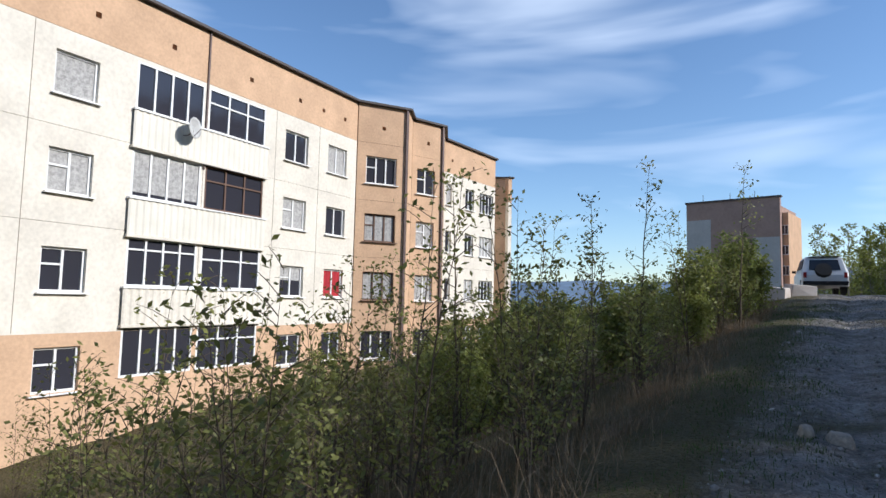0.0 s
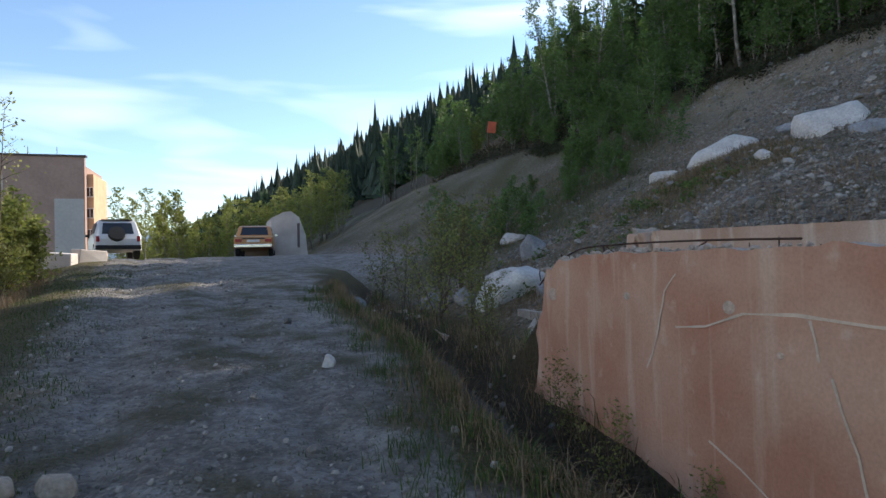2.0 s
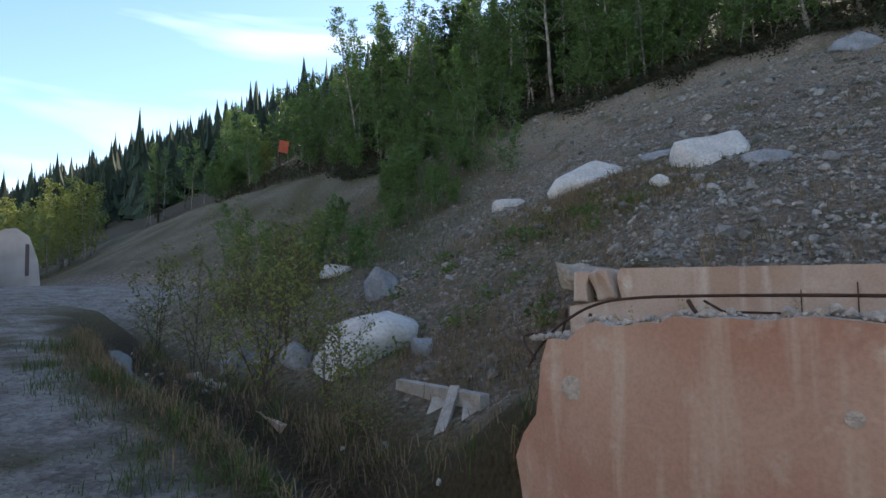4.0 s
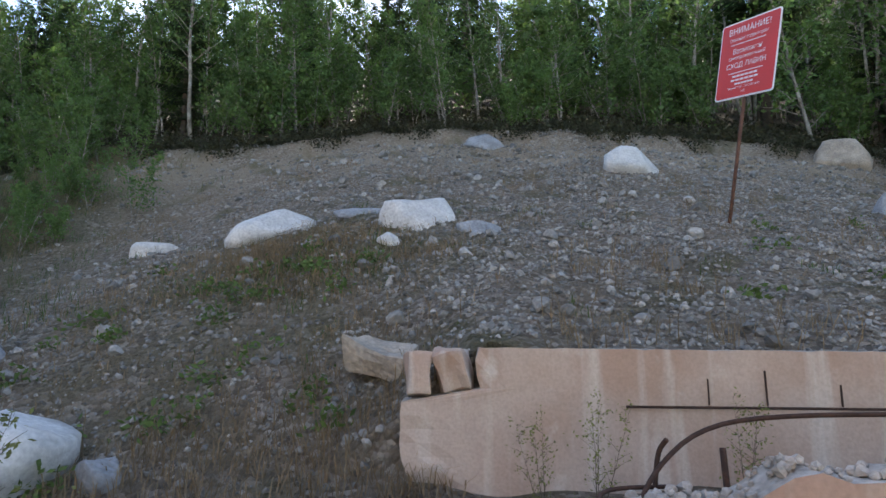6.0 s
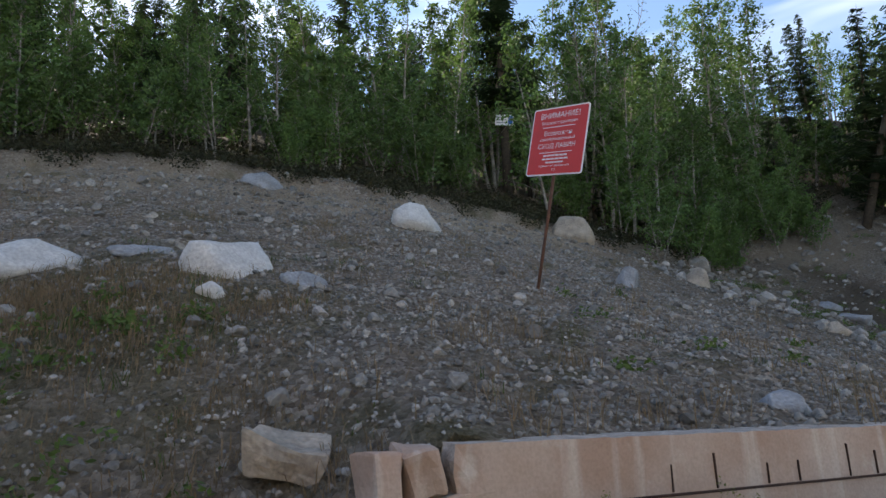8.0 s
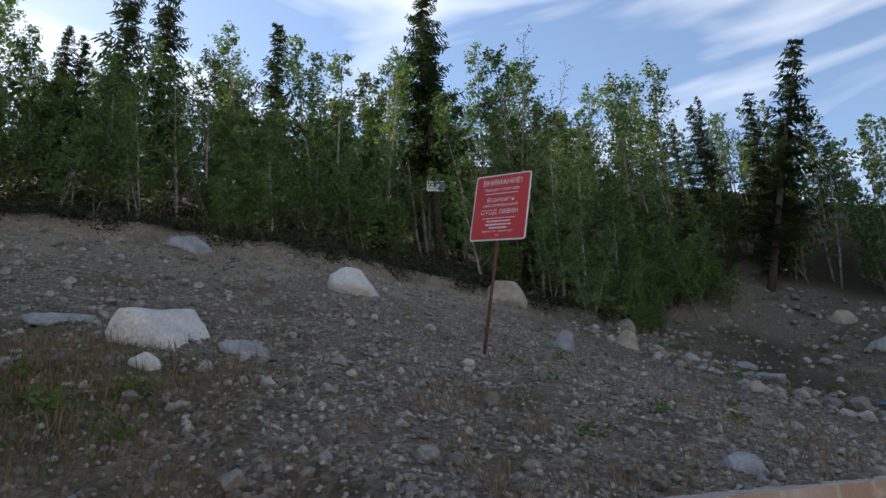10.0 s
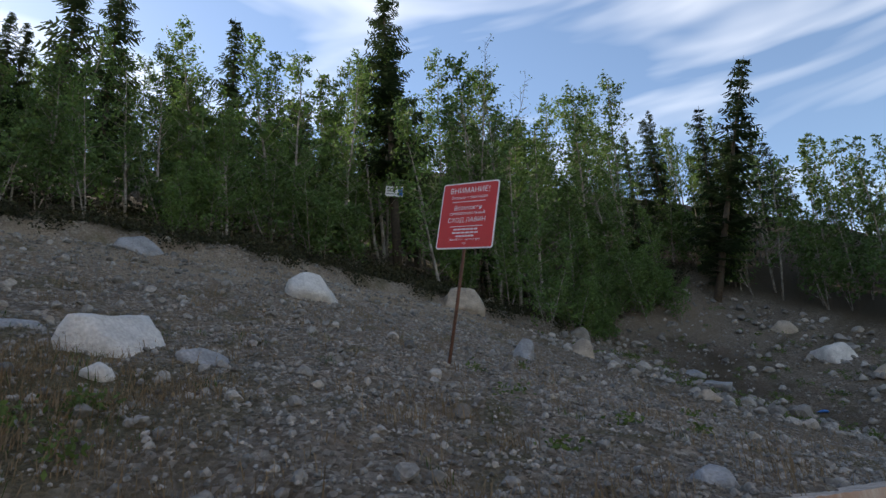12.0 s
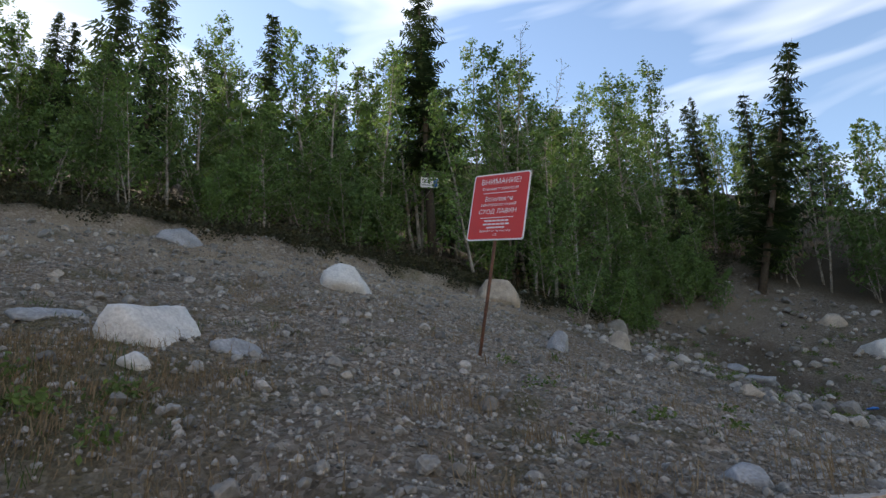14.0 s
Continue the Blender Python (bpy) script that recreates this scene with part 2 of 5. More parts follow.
    link(b2.outputs[0], b.inputs["Normal"])
    MATS["ground_cover"] = m
    return m


def water_material():
    m = bpy.data.materials.new("ditch_water")
    m.use_nodes = True
    t = m.node_tree
    b = t.nodes["Principled BSDF"]
    b.inputs["Base Color"].default_value = (0.018, 0.016, 0.013, 1)
    b.inputs["Roughness"].default_value = 0.4
    b.inputs["Specular IOR Level"].default_value = 0.12
    n = t.nodes.new("ShaderNodeTexNoise")
    n.inputs["Scale"].default_value, n.inputs["Detail"].default_value = 7, 4
    bp = t.nodes.new("ShaderNodeBump")
    bp.inputs["Strength"].default_value, bp.inputs["Distance"].default_value = 0.5, 0.05
    t.links.new(n.outputs[0], bp.inputs["Height"])
    t.links.new(bp.outputs[0], b.inputs["Normal"])
    return m


def concrete_material(name, pale, mid, dark):
    """Weathered concrete: rusty clouds, pale patches and streaks that run down the face."""
    m = bpy.data.materials.new(name)
    m.use_nodes = True
    t = m.node_tree
    b = t.nodes["Principled BSDF"]
    link = t.links.new
    co = t.nodes.new("ShaderNodeTexCoord")

    def tex(scale, vec, detail=6):
        mp = t.nodes.new("ShaderNodeMapping")
        mp.inputs["Scale"].default_value = vec
        n = t.nodes.new("ShaderNodeTexNoise")
        n.inputs["Scale"].default_value, n.inputs["Detail"].default_value = scale, detail
        link(co.outputs["Object"], mp.inputs[0])
        link(mp.outputs[0], n.inputs["Vector"])
        return n.outputs[0]

    def ramp(fac, a, c, lo, hi):
        r = t.nodes.new("ShaderNodeValToRGB")
        r.color_ramp.elements[0].position, r.color_ramp.elements[1].position = lo, hi
        r.color_ramp.elements[0].color, r.color_ramp.elements[1].color = (*a, 1), (*c, 1)
        link(fac, r.inputs[0])
        return r.outputs[0]

    def blend(fac, a, c, mode="MIX"):
        x = t.nodes.new("ShaderNodeMixRGB")
        x.blend_type = mode
        if isinstance(fac, float):
            x.inputs[0].default_value = fac
        else:
            link(fac, x.inputs[0])
        link(a, x.inputs[1])
        link(c, x.inputs[2])
        return x.outputs[0]

    k, w = (0, 0, 0), (1, 1, 1)
    cloud = ramp(tex(1.1, (1, 1, 1)), dark, mid, 0.38, 0.64)
    flat_pale = ramp(tex(0.5, (1, 1, 1)), pale, pale, 0.0, 1.0)
    streak = ramp(tex(3.4, (1.6, 2.2, 0.16), 5), k, w, 0.54, 0.74)
    patch = ramp(tex(5.5, (1, 1, 1), 8), k, w, 0.62, 0.80)
    col = blend(streak, cloud, flat_pale)
    col = blend(patch, col, flat_pale)
    grain = ramp(tex(55, (1, 1, 1), 4), (0.86, 0.86, 0.86), w, 0.3, 0.62)
    col = blend(1.0, col, grain, "MULTIPLY")
    link(col, b.inputs["Base Color"])
    b.inputs["Roughness"].default_value = 0.93
    b.inputs["Specular IOR Level"].default_value = 0.25
    bp = t.nodes.new("ShaderNodeBump")
    bp.inputs["Strength"].default_value, bp.inputs["Distance"].default_value = 0.35, 0.012
    link(tex(24, (1, 1, 1), 8), bp.inputs["Height"])
    link(bp.outputs[0], b.inputs["Normal"])
    MATS[name] = m
    return m


CONCRETE = concrete_material("red_stained_concrete", (0.52, 0.41, 0.33), (0.47, 0.31, 0.235), (0.37, 0.19, 0.13))
CONCRETE_PALE = concrete_material("pale_stained_concrete", (0.58, 0.50, 0.43), (0.50, 0.39, 0.32), (0.40, 0.26, 0.19))
GROUND = ground_material()
WATER = water_material()

# ---------------------------------------------------------------- building blocks


def mesh_object(name, verts, faces, mat, parent=None, smooth=False, label=""):
    me = bpy.data.meshes.new(name)
    me.from_pydata([tuple(v) for v in verts], [], faces)
    me.materials.append(mat)
    if smooth:
        me.polygons.foreach_set("use_smooth", [True] * len(me.polygons))
    me.update()
    ob = new(name, me)
    if parent:
        ob.parent = parent
    if label:
        tagged(ob, label=label)
    return ob


def part(name, bm, mat, parent, label="", smooth=False):
    me = bpy.data.meshes.new(name)
    bm.normal_update()
    bm.to_mesh(me)
    bm.free()
    me.materials.append(mat)
    if smooth:
        me.polygons.foreach_set("use_smooth", [True] * len(me.polygons))
    ob = new(name, me)
    if parent:
        ob.parent = parent
    if label:
        tagged(ob, label=label)
    return ob


def box(bm, c, s, m=None, bevel=0.0):
    r = bmesh.ops.create_cube(bm, size=1.0)
    vs = r["verts"]
    bmesh.ops.scale(bm, vec=s, verts=vs)
    if bevel:
        es = list({e for v in vs for e in v.link_edges})
        res = bmesh.ops.bevel(bm, geom=es, offset=bevel, segments=2, affect="EDGES", profile=0.6)
        vs = list({v for f in res["faces"] for v in f.verts} | {v for v in vs if v.is_valid})
    bmesh.ops.translate(bm, vec=c, verts=vs)
    if m is not None:
        bmesh.ops.transform(bm, matrix=m, verts=vs)
    return vs


def boxed(c, s, m=None, bevel=0.0):
    bm = bmesh.new()
    box(bm, c, s, m, bevel)
    return bm


def tube_data(points, radii, sides=6, verts=None, faces=None):
    """A tapered tube along points, appended to verts and faces."""
    verts = [] if verts is None else verts
    faces = [] if faces is None else faces
    base = len(verts)
    pts = [Vector(p) for p in points]
    for i, p in enumerate(pts):
        d = (pts[min(i + 1, len(pts) - 1)] - pts[max(i - 1, 0)]).normalized()
        a = d.cross(Vector((0.31, 0.17, 0.93)))
        if a.length < 1e-3:
            a = d.cross(Vector((1, 0, 0)))
        a.normalize()
        b = d.cross(a)
        for k in range(sides):
            ang = 2 * math.pi * k / sides
            verts.append(p + (a * math.cos(ang) + b * math.sin(ang)) * radii[i])
    for i in range(len(pts) - 1):
        for k in range(sides):
            k2 = (k + 1) % sides
            faces.append((base + i * sides + k, base + i * sides + k2, base + (i + 1) * sides + k2, base + (i + 1) * sides + k))
    faces.append(tuple(base + k for k in reversed(range(sides))))
    faces.append(tuple(base + (len(pts) - 1) * sides + k for k in range(sides)))
    return verts, faces


def smoothstep(a, b, v):
    t = np.clip((v - a) / (b - a), 0, 1)
    return t * t * (3 - 2 * t)


# ---------------------------------------------------------------- the ground


def ditch_x(y):
    return 2.3 + 0.216 * (np.clip(y, -12, 18) - 5.1) + 0.12 * np.sin(y * 0.9)


def wall_x(y):
    return 2.83 + 0.235 * (y - 5.8)


def back_x(y):
    return 4.88 + 0.085 * (y - 6.3)


def track_z(y):
    return -0.12 + 0.090 * np.log1p(np.exp(np.clip((y - 3.2) * 1.0, -30, 30))) - 0.090 * np.log1p(np.exp(np.clip((y - 25) * 0.6, -30, 30))) / 0.6


def ripple(x, y, s, seed=0.0):
    """Cheap smooth unevenness."""
    return (np.sin(x * s * 1.3 + 1.7 * np.sin(y * s * 0.9 + seed) + seed) * np.cos(y * s * 1.1 - 1.3 * np.sin(x * s * 0.7 + 2 * seed)))


def slope_z(x, y):
    s = 1.65 + 0.36 * (x - 5) + 0.012 * np.clip(x - 9, 0, 9) ** 2 + 0.16 * np.clip(x - 18, 0, 60)
    s = s - 0.30 * np.clip(x - 75, 0, 80)
    dip = 1.1 * smoothstep(7.5, 14, y) * (1 - smoothstep(16, 34, y)) * (1 - 0.7 * smoothstep(12, 18, x))
    dip = dip + 0.11 * np.clip(2.5 - y, 0, 15) - 0.33 * np.clip(-12.5 - y, 0, 30) * smoothstep(2, 8, x)
    dip = dip - 0.04 * np.clip(y - 45, 0, 150) * smoothstep(14, 30, x)
    bank = 0.35 * smoothstep(18.0, 18.6, x + 0.5 * np.sin(y * 0.6))
    return s - dip + bank


def ground_z(x, y):
    x, y = np.asarray(x, float), np.asarray(y, float)
    tz = track_z(y)
    u = x - ditch_x(y)
    z = tz + 0.010 * ripple(x, y, 2.3) + 0.005 * ripple(x, y, 6.1, 1.0) + 0.004 * ripple(x, y, 11.0, 2.0)
    # wheel ruts
    z = z - 0.06 * np.exp(-((x + 1.35 - 0.07 * y) / 0.25) ** 2) - 0.06 * np.exp(-((x - 0.25 - 0.07 * y) / 0.25) ** 2)
    # falling away towards the houses
    edge = -2.7 + 0.07 * np.clip(y, 0, 20)
    fall = np.clip(edge - x, 0, 40)
    z = z - np.minimum(0.36 * fall, 3.6) * (0.6 + 0.4 * smoothstep(0, 2, fall)) + 0.08 * ripple(x, y, 1.1, 2.0) * smoothstep(0, 1, fall)
    z = np.where(y > 30, z - 2.0 * smoothstep(34, 80, y) * smoothstep(2, -12, x), z)
    # the slope
    rise = 0.30 + 0.35 * (tz - 0.6) + 0.42 * (u - 0.45) + 0.25 * np.clip(u - 2.2, 0, 99)
    s = slope_z(x, y) + 0.06 * ripple(x, y, 1.7, 3.0) + 0.035 * ripple(x, y, 4.3, 4.0) + 0.015 * ripple(x, y, 9.7, 6.0)
    k = 0.22
    nat = -k * np.log(np.exp(-np.clip(rise, -9, 60) / k) + np.exp(-np.clip(s, -9, 60) / k))
    # bench between the two walls
    bench_y = 1 - smoothstep(6.1, 7.4, y)
    d_front, d_back = x - wall_x(y), x - back_x(y)
    bench = np.where(d_back > 0.10, s, 0.86 + 0.05 * ripple(x, y, 3.0, 5.0))
    bench = np.where(d_front < 0.1, 0.14 + 0.03 * ripple(x, y, 3.0, 5.0), bench)
    right = nat * (1 - bench_y) + bench * bench_y
    far_y = smoothstep(17, 22, y)
    road = tz + 0.04 + np.clip(x - 9.5, 0, 99) * 0.55
    right = right * (1 - far_y) + np.minimum(np.maximum(road, tz), np.maximum(slope_z(x, y), tz)) * far_y
    mixr = smoothstep(0.30, 0.75, u)
    z = z * (1 - mixr) + right * mixr
    # the ditch
    dd = np.exp(-(np.abs(u - 0.05) / 0.36) ** 3)
    z = z - (0.50 * dd) * (1 - smoothstep(15, 18, y))
    return z


def gz(x, y):
    return float(ground_z(x, y))


def axis(parts):
    out = []
    for a, b, n in parts:
        out.extend(np.linspace(a, b, n, endpoint=False))
    out.append(parts[-1][1])
    return np.array(out)


def build_ground():
    xs = axis(((-700, -120, 8), (-120, -24, 16), (-24, -7, 34), (-7, 1.2, 62), (1.2, 7.6, 90), (7.6, 19.5, 110), (19.5, 36, 40), (36, 130, 24), (130, 900, 8)))
    ys = axis(((-500, -60, 8), (-60, -16, 22), (-16, -4, 60), (-4, 14, 170), (14, 28, 80), (28, 60, 40), (60, 160, 24), (160, 1200, 12)))
    X, Y = np.meshgrid(xs, ys, indexing="ij")
    Z = ground_z(X, Y)
    far = smoothstep(130, 500, np.abs(X)) + smoothstep(200, 700, np.abs(Y))
    Z = Z - 6 * np.clip(far, 0, 1)
    nx, ny = X.shape
    verts = np.stack([X.ravel(), Y.ravel(), Z.ravel()], 1)
    i = np.arange(nx - 1)[:, None] * ny + np.arange(ny - 1)[None, :]
    quads = np.stack([i, i + ny, i + ny + 1, i + 1], -1).reshape(-1, 4)
    me = bpy.data.meshes.new("ground")
    me.from_pydata(verts.tolist(), [], quads.tolist())
    me.polygons.foreach_set("use_smooth", [True] * len(me.polygons))
    me.materials.append(GROUND)
    u = X - ditch_x(Y)
    patch = 0.5 + 0.5 * ripple(X, Y, 1.5, 0.7) + 0.35 * ripple(X, Y, 4.7, 2.1)
    track = smoothstep(-2.6, -1.9, X - 0.07 * Y) * (1 - smoothstep(-1.0, -0.5, u + 0.3 * ripple(X, Y, 2.0)))
    strip = np.exp(-((X + 0.55 - 0.07 * Y) / 0.4) ** 2)
    grass = (1 - track) * (1 - smoothstep(0.7, 1.5, u)) * 0.95
    grass = np.maximum(grass, track * np.clip((patch - 0.55) * 1.4 + 0.45 * strip, 0, 0.8))
    tuft = np.clip((patch - 0.72) * 1.6, 0, 0.7) * smoothstep(0.6, 2.0, u)
    grass = np.maximum(grass, tuft)
    edge = 18.75 - 0.5 * np.sin(Y * 0.6) + 0.3 * np.sin(Y * 1.9)
    edge = edge + 0.1 * np.clip(-9 - Y, 0, 13)
    forest = np.maximum(smoothstep(-0.25, 0.35, X - edge), smoothstep(22.5, 23.5, -Y + 0.4 * np.sin(X)))
    soil = np.maximum(forest * 0.85, np.exp(-(u / 0.75) ** 4) * 0.95)
    grass = np.maximum(grass, forest * 0.7)
    # dark gully soil, strengthened to carry the wood's shade in the colour too
    gully = np.exp(-((Y + 11.5 + 0.5 * (X - 11)) / 3.3) ** 2) * smoothstep(4, 8, X) * (1 - smoothstep(16, 19, X))
    soil = np.maximum(soil, np.maximum(gully * 0.95, 0.5 * (1 - smoothstep(-6, -1, Y + 0.3 * (X - 11))) * smoothstep(6, 9, X)) * (0.85 + 0.25 * ripple(X, Y, 1.1, 5.0)))
    # overgrown hollow north of the bare slope
    hollow = np.exp(-((Y - 16.2 - 0.25 * (X - 10) + 0.5 * ripple(X, Y, 0.8, 3.0)) / 2.7) ** 2) * smoothstep(5, 8, X)
    grass = np.maximum(grass, np.clip(hollow * 1.25, 0, 0.95))
    grass = np.maximum(grass, smoothstep(18, 22, Y) * smoothstep(9.8, 11, X) * (0.62 + 0.35 * ripple(X, Y, 0.9, 1.0)))
    grass = np.maximum(grass, np.clip(1.15 - 0.5 * np.hypot((X - 8.8) / 1.6, (Y - 8.4) / 1.3) + 0.3 * ripple(X, Y, 3.0, 1.0), 0, 0.85) * smoothstep(0.6, 2.0, u))
    road = smoothstep(17, 20, Y) * (1 - smoothstep(28, 34, Y)) * smoothstep(1.5, 3, X) * (1 - smoothstep(9, 10, X))
    track = np.maximum(track, road)
    grass = grass * (1 - road)
    soil = soil * (1 - smoothstep(15, 18, Y) * (1 - forest))
    sandy = np.exp(-((X - edge + 1.7) / 1.5) ** 2) * smoothstep(-8, -3, Y) * (1 - smoothstep(16, 22, Y)) * (0.65 + 0.35 * ripple(X, Y, 1.9, 4.0))
    sandy = np.maximum(sandy, 0.6 * np.exp(-((X - 17.6) / 1.3) ** 2 - ((Y + 16.5) / 3.0) ** 2))
    col = np.stack([track, grass, soil, np.clip(sandy, 0, 1)], -1).reshape(-1, 4).astype(np.float32)
    a = me.color_attributes.new("cover", "FLOAT_COLOR", "POINT")
    a.data.foreach_set("color", col.ravel())
    ob = new("ground", me)
    return tagged(ob, "rutted gravel track, grassy verge and bare stony hillside", "ground", kind="structure")


ground = build_ground()


def build_water():
    ys = np.linspace(-6, 15.5, 90)
    v, f = [], []
    for i, y in enumerate(ys):
        z = float(track_z(y)) - 0.31
        c = float(ditch_x(y))
        v += [(c - 0.10 - 0.04 * math.sin(y * 2.3), y, z - 0.11), (c + 0.14 + 0.05 * math.sin(y * 3.1), y, z - 0.11)]
        if i:
            f.append((2 * i - 2, 2 * i - 1, 2 * i + 1, 2 * i))
    ob = mesh_object("ditch_water", v, f, WATER)
    return tagged(ob, "dark shallow water running in the roadside ditch", "water", kind="structure")


build_water()

# ---------------------------------------------------------------- the panel house


def thing(name, label, category, group="", at=(0, 0, 0), turn=0.0):
    e = new(name)
    e.matrix_basis = pose(*at, 0, 0, turn)
    e.empty_display_size = 0.1
    return tagged(e, label, category, group)


def wall_with_openings(length, z0, z1, openings, thick=0.35):
    """A wall along +x from the origin, its outer face at y=0 and its body towards +y, with through openings (x0, x1, za, zb)."""
    xs = sorted({0.0, length, *[o[0] for o in openings], *[o[1] for o in openings]})
    zs = sorted({z0, z1, *[o[2] for o in openings], *[o[3] for o in openings]})
    bm = bmesh.new()

    def solid(i, k):
        if not (0 <= i < len(xs) - 1 and 0 <= k < len(zs) - 1):
            return False
        cx, cz = (xs[i] + xs[i + 1]) / 2, (zs[k] + zs[k + 1]) / 2
        return not any(o[0] < cx < o[1] and o[2] < cz < o[3] for o in openings)

    def quad(*p):
        bm.faces.new([bm.verts.new(q) for q in p])

    for i in range(len(xs) - 1):
        for k in range(len(zs) - 1):
            if not solid(i, k):
                continue
            a, b, c, d = xs[i], xs[i + 1], zs[k], zs[k + 1]
            quad((a, 0, c), (b, 0, c), (b, 0, d), (a, 0, d))
            quad((b, thick, c), (a, thick, c), (a, thick, d), (b, thick, d))
            if not solid(i - 1, k):
                quad((a, thick, c), (a, 0, c), (a, 0, d), (a, thick, d))
            if not solid(i + 1, k):
                quad((b, 0, c), (b, thick, c), (b, thick, d), (b, 0, d))
            if not solid(i, k - 1):
                quad((a, thick, c), (b, thick, c), (b, 0, c), (a, 0, c))
            if not solid(i, k + 1):
                quad((a, 0, d), (b, 0, d), (b, thick, d), (a, thick, d))
    bmesh.ops.remove_doubles(bm, verts=bm.verts, dist=0.001)
    return bm


def add_window(parent, m, x0, x1, za, zb, depth=0.14, mullions=1, transom=None, frame_mat=None, curtain=None, curtain_h=1.0, sill=True):
    """A framed window in an opening of the wall that m places: frame bars, panes, an optional curtain behind the glass."""
    frame_mat = frame_mat or WHITE_FRAME
    w, h = x1 - x0, zb - za
    bar = 0.07
    n = mullions + 1
    cw = (w - bar * (n + 1)) / n
    cells = []
    for k in range(n):
        a = bar + k * (cw + bar)
        if transom and (transom > 0 or k == 0):
            zc = h * abs(transom)
            cells += [(a, a + cw, bar, zc - bar * 0.4), (a, a + cw, zc + bar * 0.4, h - bar)]
        else:
            cells.append((a, a + cw, bar, h - bar))
    bm = wall_with_openings(w, 0, h, cells, 0.07)
    bmesh.ops.transform(bm, matrix=m @ Matrix.Translation((x0, depth - 0.035, za)), verts=bm.verts)
    win = part("window", bm, frame_mat, parent)
    for a, b, c, d in cells:
        part("pane", boxed((x0 + (a + b) / 2, depth + 0.02, za + (c + d) / 2), (b - a + 0.02, 0.01, d - c + 0.02), m), PANE, win)
    if curtain:
        n = max(6, int(w / 0.07))
        v, f = [], []
        zt, zl = zb - 0.06, zb - 0.06 - (h - 0.1) * curtain_h
        for i in range(n + 1):
            x = x0 + 0.06 + (w - 0.12) * i / n
            y = depth + 0.008 + 0.004 * math.sin(i * 2.1)
            v += [m @ Vector((x, y, zl)), m @ Vector((x, y, zt))]
            if i:
                f.append((2 * i - 2, 2 * i, 2 * i + 1, 2 * i - 1))
        mesh_object("curtain", v, f, curtain, win)
    if sill:
        part("window_sill", boxed((x0 + w / 2, -0.01, za - 0.03), (w + 0.16, 0.22, 0.035), m), frame_mat, win)
    return win


TOPS = (8.98, 6.17, 3.37, 0.57)
ROOF_Z, BAND_Z, FOOT_Z, BASE_Z = 11.5, 9.62, -2.9, 0.95
house = thing("apartment_house", "cream and ochre panel apartment house with glazed balconies", "house")


def wall_place(p0, p1):
    d = Vector((p1[0] - p0[0], p1[1] - p0[1], 0))
    return Matrix.Translation((p0[0], p0[1], 0)) @ Matrix.Rotation(math.atan2(d.y, d.x), 4, "Z"), d.length


def house_wall(p0, p1, bands, openings, name="wall", roof=True, vents=()):
    """bands: (z0, z1, material). p0 to p1 with the street on the wall's -y side."""
    m, length = wall_place(p0, p1)
    holes = list(openings) + [(v - 0.09, v + 0.09, 10.32, 10.5) for v in vents]
    for z0, z1, mat in bands:
        ops = [(a, b, max(c, z0), min(d, z1)) for a, b, c, d in holes if c < z1 and d > z0]
        bm = wall_with_openings(length, z0 + 0.006, z1 - 0.006, ops)
        bmesh.ops.transform(bm, matrix=m, verts=bm.verts)
        part(name, bm, mat, house)
        bm = boxed((length / 2, 0.06, z1), (length, 0.06, 0.012), m)
        part("panel_joint", bm, SEAM, house)
    if vents:
        # dark sheet behind the vent holes in place of attic shade
        part("attic_void", boxed((length / 2, 0.5, 10.4), (length, 0.05, 0.5), m), BARK_AND_UNLIT, house)
    if roof:
        part("roof_edge", boxed((length / 2, 0.1, ROOF_Z + 0.05), (length + 0.2, 0.55, 0.10), m), ROOFING, house)
    return m, length


X1 = -18.37
W1 = ((X1, 0.0), (X1, 22.25))
# along the wall: x = y of the world
A, B, C = (8.49, 9.75), (17.54, 18.90), (20.20, 21.52)
A0 = (2.9, 4.2)
LOG_L, LOG_R = (10.95, 13.52), (13.70, 16.42)
openings = []
for top in TOPS:
    openings += [(a, b, top - 1.27, top) for a, b in (A0, A, B, C)]
for i, top in enumerate((9.5, 6.68, 3.88, 1.08)):
    openings += [(LOG_L[0], LOG_L[1], top - 1.56, top), (LOG_R[0], LOG_R[1], top - 1.56, top)]
bands1 = [(FOOT_Z, BASE_Z, ORANGE_PANEL), (BASE_Z, 4.05, PANEL), (4.05, 6.80, PANEL), (6.80, BAND_Z, PANEL), (BAND_Z, ROOF_Z, ORANGE_PANEL)]
m1, _ = house_wall(*W1, bands1, openings, vents=(9.6, 12.2, 15.6, 18.3, 19.8, 21.3))
FLIP = m1
for r, top in enumerate(TOPS):
    for j, (a, b) in enumerate((A0, A, B, C)):
        brown = j == 3
        cur = {(0, 1): CURTAIN, (1, 1): CURTAIN, (2, 3): RED_CURTAIN, (1, 2): CURTAIN, (0, 3): CURTAIN, (2, 2): CURTAIN}.get((r, j))
        add_window(house, m1, a, b, top - 1.27, top, mullions=1 if (r, j) != (0, 1) else 0, transom=-0.62 if j in (1, 2) and r else None,
                   frame_mat=WHITE_FRAME, curtain=cur, curtain_h=0.45 if (r, j) == (2, 2) else 1.0)
for v in (7.9, 13.6, 17.0, 19.6):
    part("panel_joint", boxed((v, 0.0, 5.3), (0.014, 0.016, 8.6), m1), SEAM, house)


